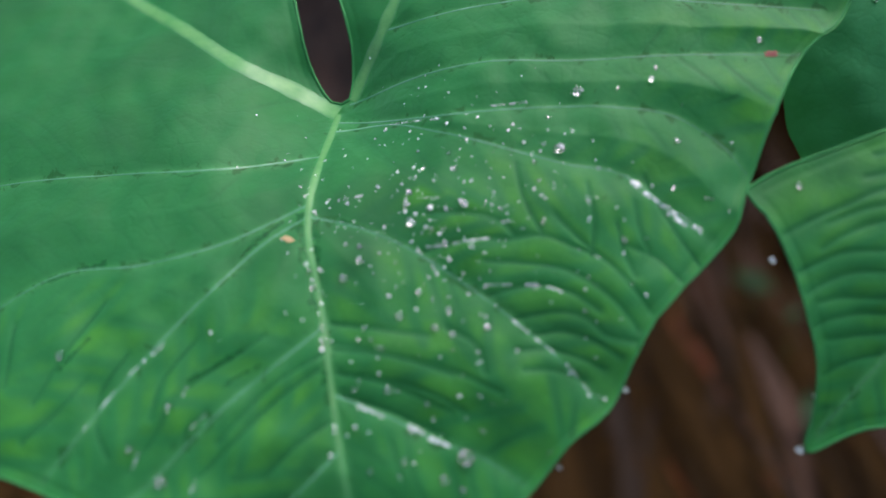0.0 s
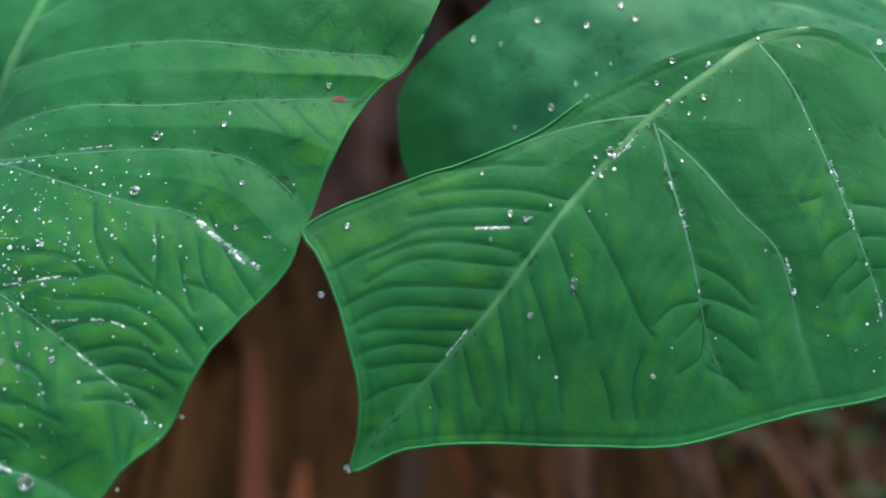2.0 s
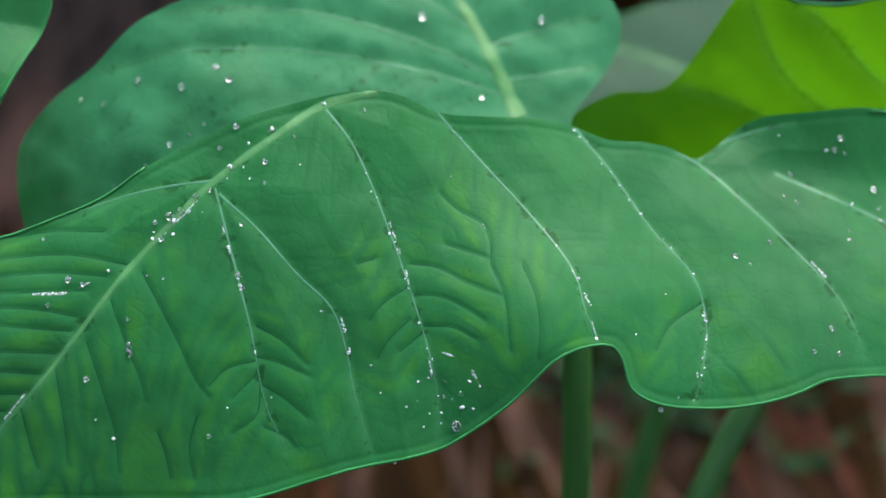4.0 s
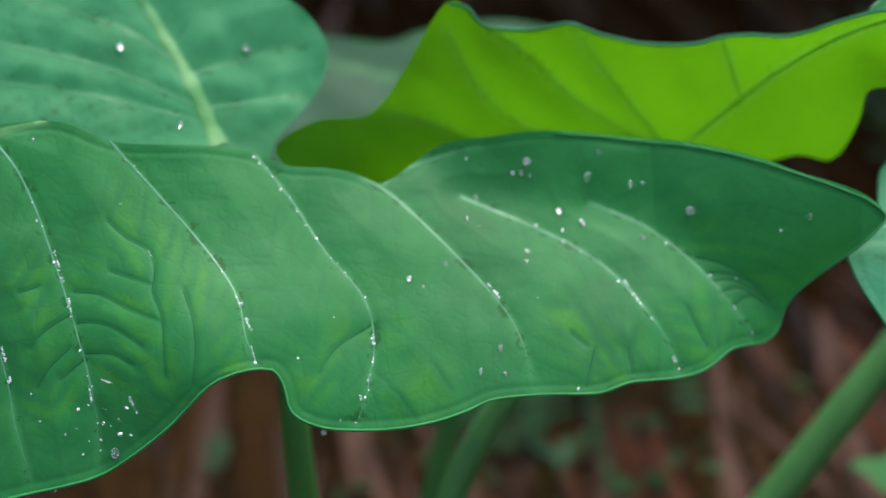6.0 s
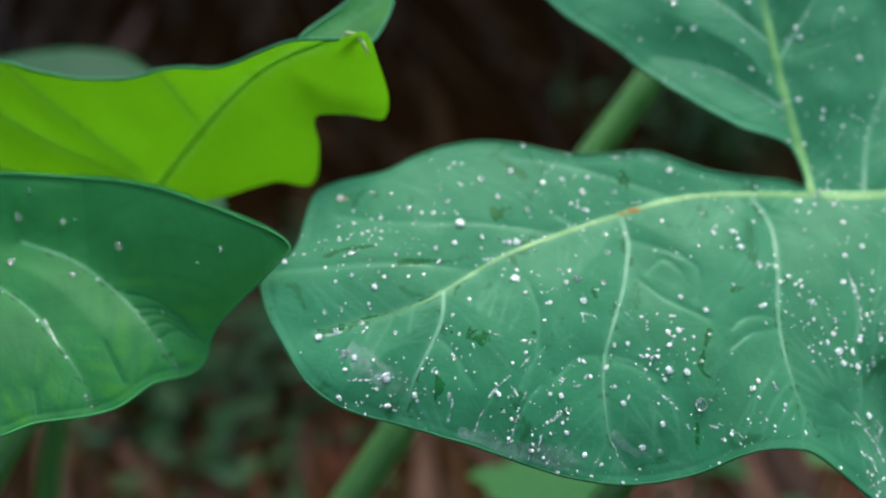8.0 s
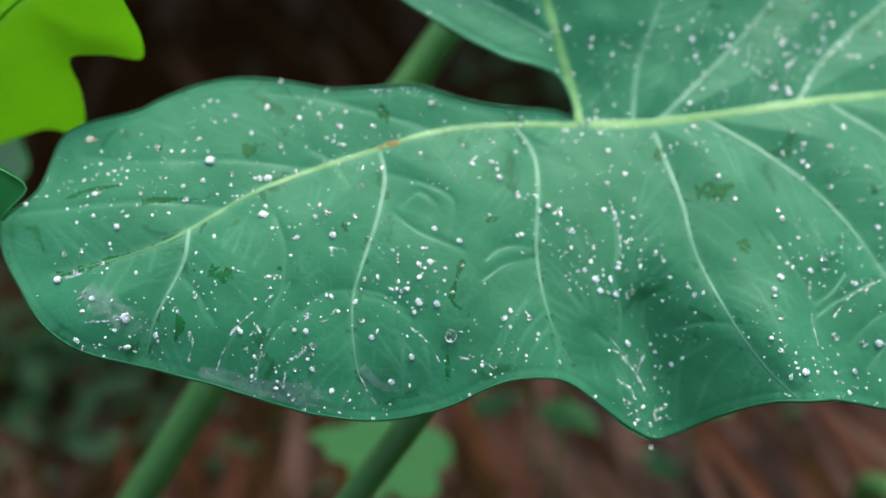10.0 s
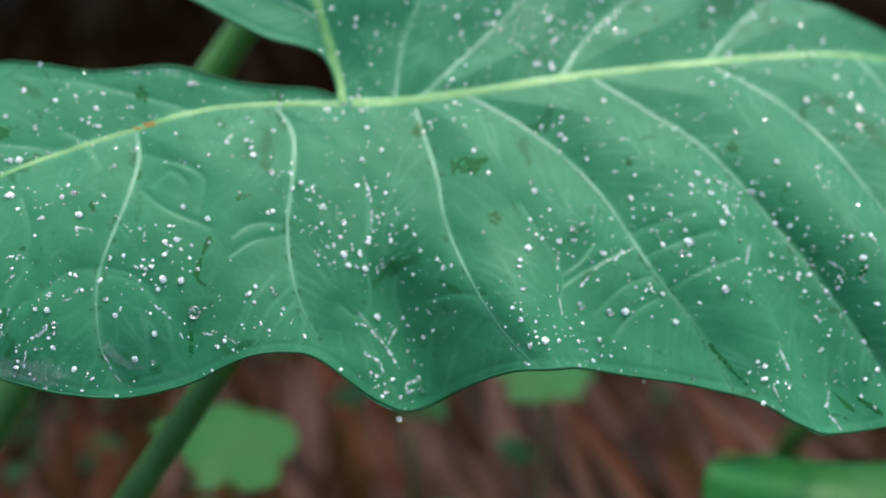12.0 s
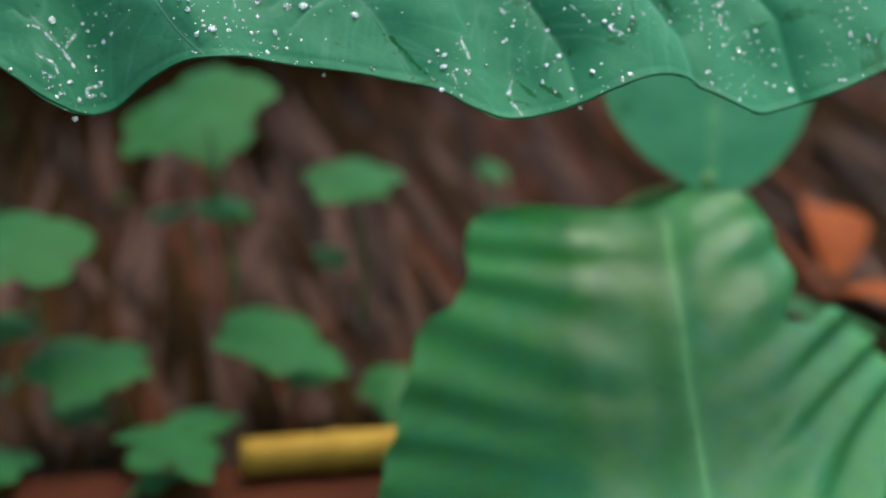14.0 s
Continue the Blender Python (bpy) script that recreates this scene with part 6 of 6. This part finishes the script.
for spots in (WET_DROPS_1, WET_DROPS_2, WET_DROPS_3, WET2_DROPS_1, WET2_DROPS_2):
    raindrops(WET_TREE, WET_BEND, spots, "raindrops on the wet leaf", "silvery raindrop beaded on a wet leaf", len(spots))
spots = [(rng.gauss(-0.006, 0.028), rng.gauss(0.016, 0.022), min(0.8, 0.15 + rng.expovariate(6)) / 1000) for _ in range(320)]
spots += [(rng.uniform(-0.03, 0.10), rng.uniform(-0.07, 0.06), rng.uniform(0.25, 0.55) / 1000) for _ in range(90)]
spots += along(LARGE_MID, 0.0035, 0.0022, 0.0002, 0.0009, rng) + along(LARGE_VEIN_4, 0.004, 0.001, 0.0003, 0.0005, rng)
fine_drops(LARGE_TREE, LARGE_BEND, spots, "fine clear raindrops sprinkled over a leaf", SILVER)
spots = along(DRIP_MID[:6], 0.003, 0.0028, 0.0002, 0.0009, rng) + [s for v in (DRIP_VEIN_2, DRIP_VEIN_3, DRIP_VEIN_4, DRIP_VEIN_6) for s in along(v, 0.0035, 0.0006, 0.00015, 0.0005, rng)]
spots += [(rng.uniform(0.12, 0.60), rng.uniform(-0.05, 0.08), rng.uniform(0.2, 0.6) / 1000) for _ in range(40)]
spots += [(rng.gauss(0.318, 0.012), rng.gauss(-0.02, 0.009), min(1.1, 0.15 + rng.expovariate(3.0)) / 1000) for _ in range(16)]
fine_drops(DRIP_TREE, DRIP_BEND, spots, "fine raindrops strung along the leaf's veins", SILVER)
spots = []
while len(spots) < 4700:
    x, z = rng.uniform(0.62, 1.2), rng.uniform(-0.12, 0.09)
    if noise.noise(Vector((x * 34, z * 34, 2.0))) + rng.uniform(-0.3, 0.35) > 0.12:
        spots.append((x, z, min(1.25, 0.14 + rng.expovariate(4.0)) / 1000))
spots += [(rng.uniform(0.78, 0.98), rng.uniform(0.07, 0.155), min(1.0, 0.2 + rng.expovariate(4.0)) / 1000) for _ in range(300)]
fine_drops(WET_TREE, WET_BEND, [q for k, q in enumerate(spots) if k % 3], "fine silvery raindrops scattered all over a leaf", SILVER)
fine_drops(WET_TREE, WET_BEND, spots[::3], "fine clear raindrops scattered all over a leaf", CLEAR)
for k, line in enumerate(LARGE_STREAKS):
    streak(LARGE_TREE, LARGE_BEND, line, 0.0014, k)
# Glints along veins and creases, painted as narrow white streaks.
for k, line in enumerate(LARGE_GLINTS):
    streak(LARGE_TREE, LARGE_BEND, line, 0.0005, 80 + k)
for k, line in enumerate(DRIP_GLINTS):
    streak(DRIP_TREE, DRIP_BEND, line, 0.0007, 20 + k)
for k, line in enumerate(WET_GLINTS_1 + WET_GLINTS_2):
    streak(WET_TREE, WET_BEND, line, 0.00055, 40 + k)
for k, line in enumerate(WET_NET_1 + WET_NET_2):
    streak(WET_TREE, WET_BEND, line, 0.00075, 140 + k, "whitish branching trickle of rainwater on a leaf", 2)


def film(tree_, shape, line, wide, narrow, label):
    """A thin dried skin of water lying along a line on the blade."""
    me = rib_mesh("water_film", shape, tree_, cm(line), wide, narrow, HAZE, 0.006, 0.6)
    tagged(new("water_film", me), label, "water film", kind="stuff")


for line, wide, narrow in (
    ([(70.4, -3.95), (72.3, -4.50), (74.4, -5.20)], 0.009, 0.012),
    ([(65.0, 0.3), (66.0, -0.7), (67.4, -1.6)], 0.010, 0.016),
    ([(69.0, -3.3), (70.2, -3.7), (71.2, -4.1)], 0.005, 0.008),
    ([(75.2, -3.9), (75.8, -4.6), (77.0, -5.2)], 0.006, 0.004),
    ([(85.2, -3.9), (85.9, -5.0), (86.6, -6.6)], 0.003, 0.002),
):
    film(WET_TREE, WET_BEND, line, wide, narrow, "whitish dried film of rainwater on a leaf")
# Here the white film is painted in place of fine streaky glints.
film(LARGE_TREE, LARGE_BEND, [(6.6, 2.1), (7.4, 1.5), (8.2, 1.0), (8.8, 0.6)], 0.0012, 0.0035, "whitish dried film of rainwater on a leaf")


def hanging_drop(shape, x, z, r):
    """A pendent drop under a margin."""
    y = float(bend(shape, np.array([x]), np.array([z]))[0])
    v, f = bead(2, 10, 14, 1.0)
    v = [(a * (0.55 + 0.45 * min(1, (2 - c))), b * (0.55 + 0.45 * min(1, (2 - c))), c) for a, b, c in v]
    ob = new("raindrop", mesh_of("raindrop", v, f, CLEAR_BEAD))
    ob.matrix_world = Matrix.Translation(place(x, y, z) + Vector((0, 0, -1.52 * r))) @ Matrix.Scale(0.8 * r, 4)
    tagged(ob, "clear raindrop hanging from a leaf margin", "raindrop", "hanging raindrops")


for shape, x, z, r in ((LARGE_BEND, 0.0605, -0.0455, 0.0014), (LARGE_BEND, 0.038, -0.0705, 0.0013), (DRIP_BEND, 0.1105, -0.0025, 0.0016), (DRIP_BEND, 0.1245, -0.048, 0.0016), (DRIP_BEND, 0.1195, -0.0655, 0.0022), (DRIP_BEND, 0.402, -0.0285, 0.0015), (DRIP_BEND, 0.132, 0.0325, 0.0014), (DRIP_BEND, 0.30, -0.0455, 0.0012), (WET_BEND, 0.8625, -0.0825, 0.0016), (WET_BEND, 1.061, -0.1115, 0.0012), (WET_BEND, 0.962, -0.0815, 0.001)):
    hanging_drop(shape, x, z, r)


def blemish(tree_, shape, leaf, x, z, r, mat, seed):
    """A small discoloured scar, a hair proud of the blade."""
    rng = random.Random(seed)
    verts, faces = [], []
    p, across, down, n = on_blade(tree_, shape, x, z)
    verts.append(p + n * 0.00045)
    for k in range(18):
        a = 2 * math.pi * k / 18
        q = r * (1 + rng.uniform(-0.35, 0.35))
        verts.append(p + n * 0.0003 + across * (1.6 * q * math.cos(a)) + down * (0.8 * q * math.sin(a)))
        faces.append((0, 1 + k, 1 + (k + 1) % 18))
    ob = part("blemish", mesh_of("blemish", [v - leaf.location for v in verts], faces, mat), leaf, "small withered spot")


SCAR_RED = plain_material("red_scar", (0.12, 0.03, 0.02), (0.22, 0.06, 0.04), 300, 0.6)
SCAR_TAN = plain_material("tan_scar", (0.35, 0.26, 0.12), (0.5, 0.38, 0.2), 300, 0.6)
SCAR_RUST = plain_material("rust_scar", (0.20, 0.14, 0.02), (0.30, 0.21, 0.03), 300, 0.6)
blemish(LARGE_TREE, LARGE_BEND, LARGE_LEAF, 0.1165, 0.0692, 0.0016, SCAR_RED, 1)
blemish(LARGE_TREE, LARGE_BEND, LARGE_LEAF, -0.0535, 0.0032, 0.0014, SCAR_TAN, 2)
blemish(WET_TREE, WET_BEND, WET_LEAF, 0.7785, 0.0488, 0.0018, SCAR_RUST, 3)
blemish(WET_TREE, WET_BEND, WET_LEAF, 0.7735, 0.0478, 0.0010, SCAR_RUST, 4)
blemish(WET_TREE, WET_BEND, WET_LEAF, 0.6545, 0.0635, 0.0014, SCAR_TAN, 5)
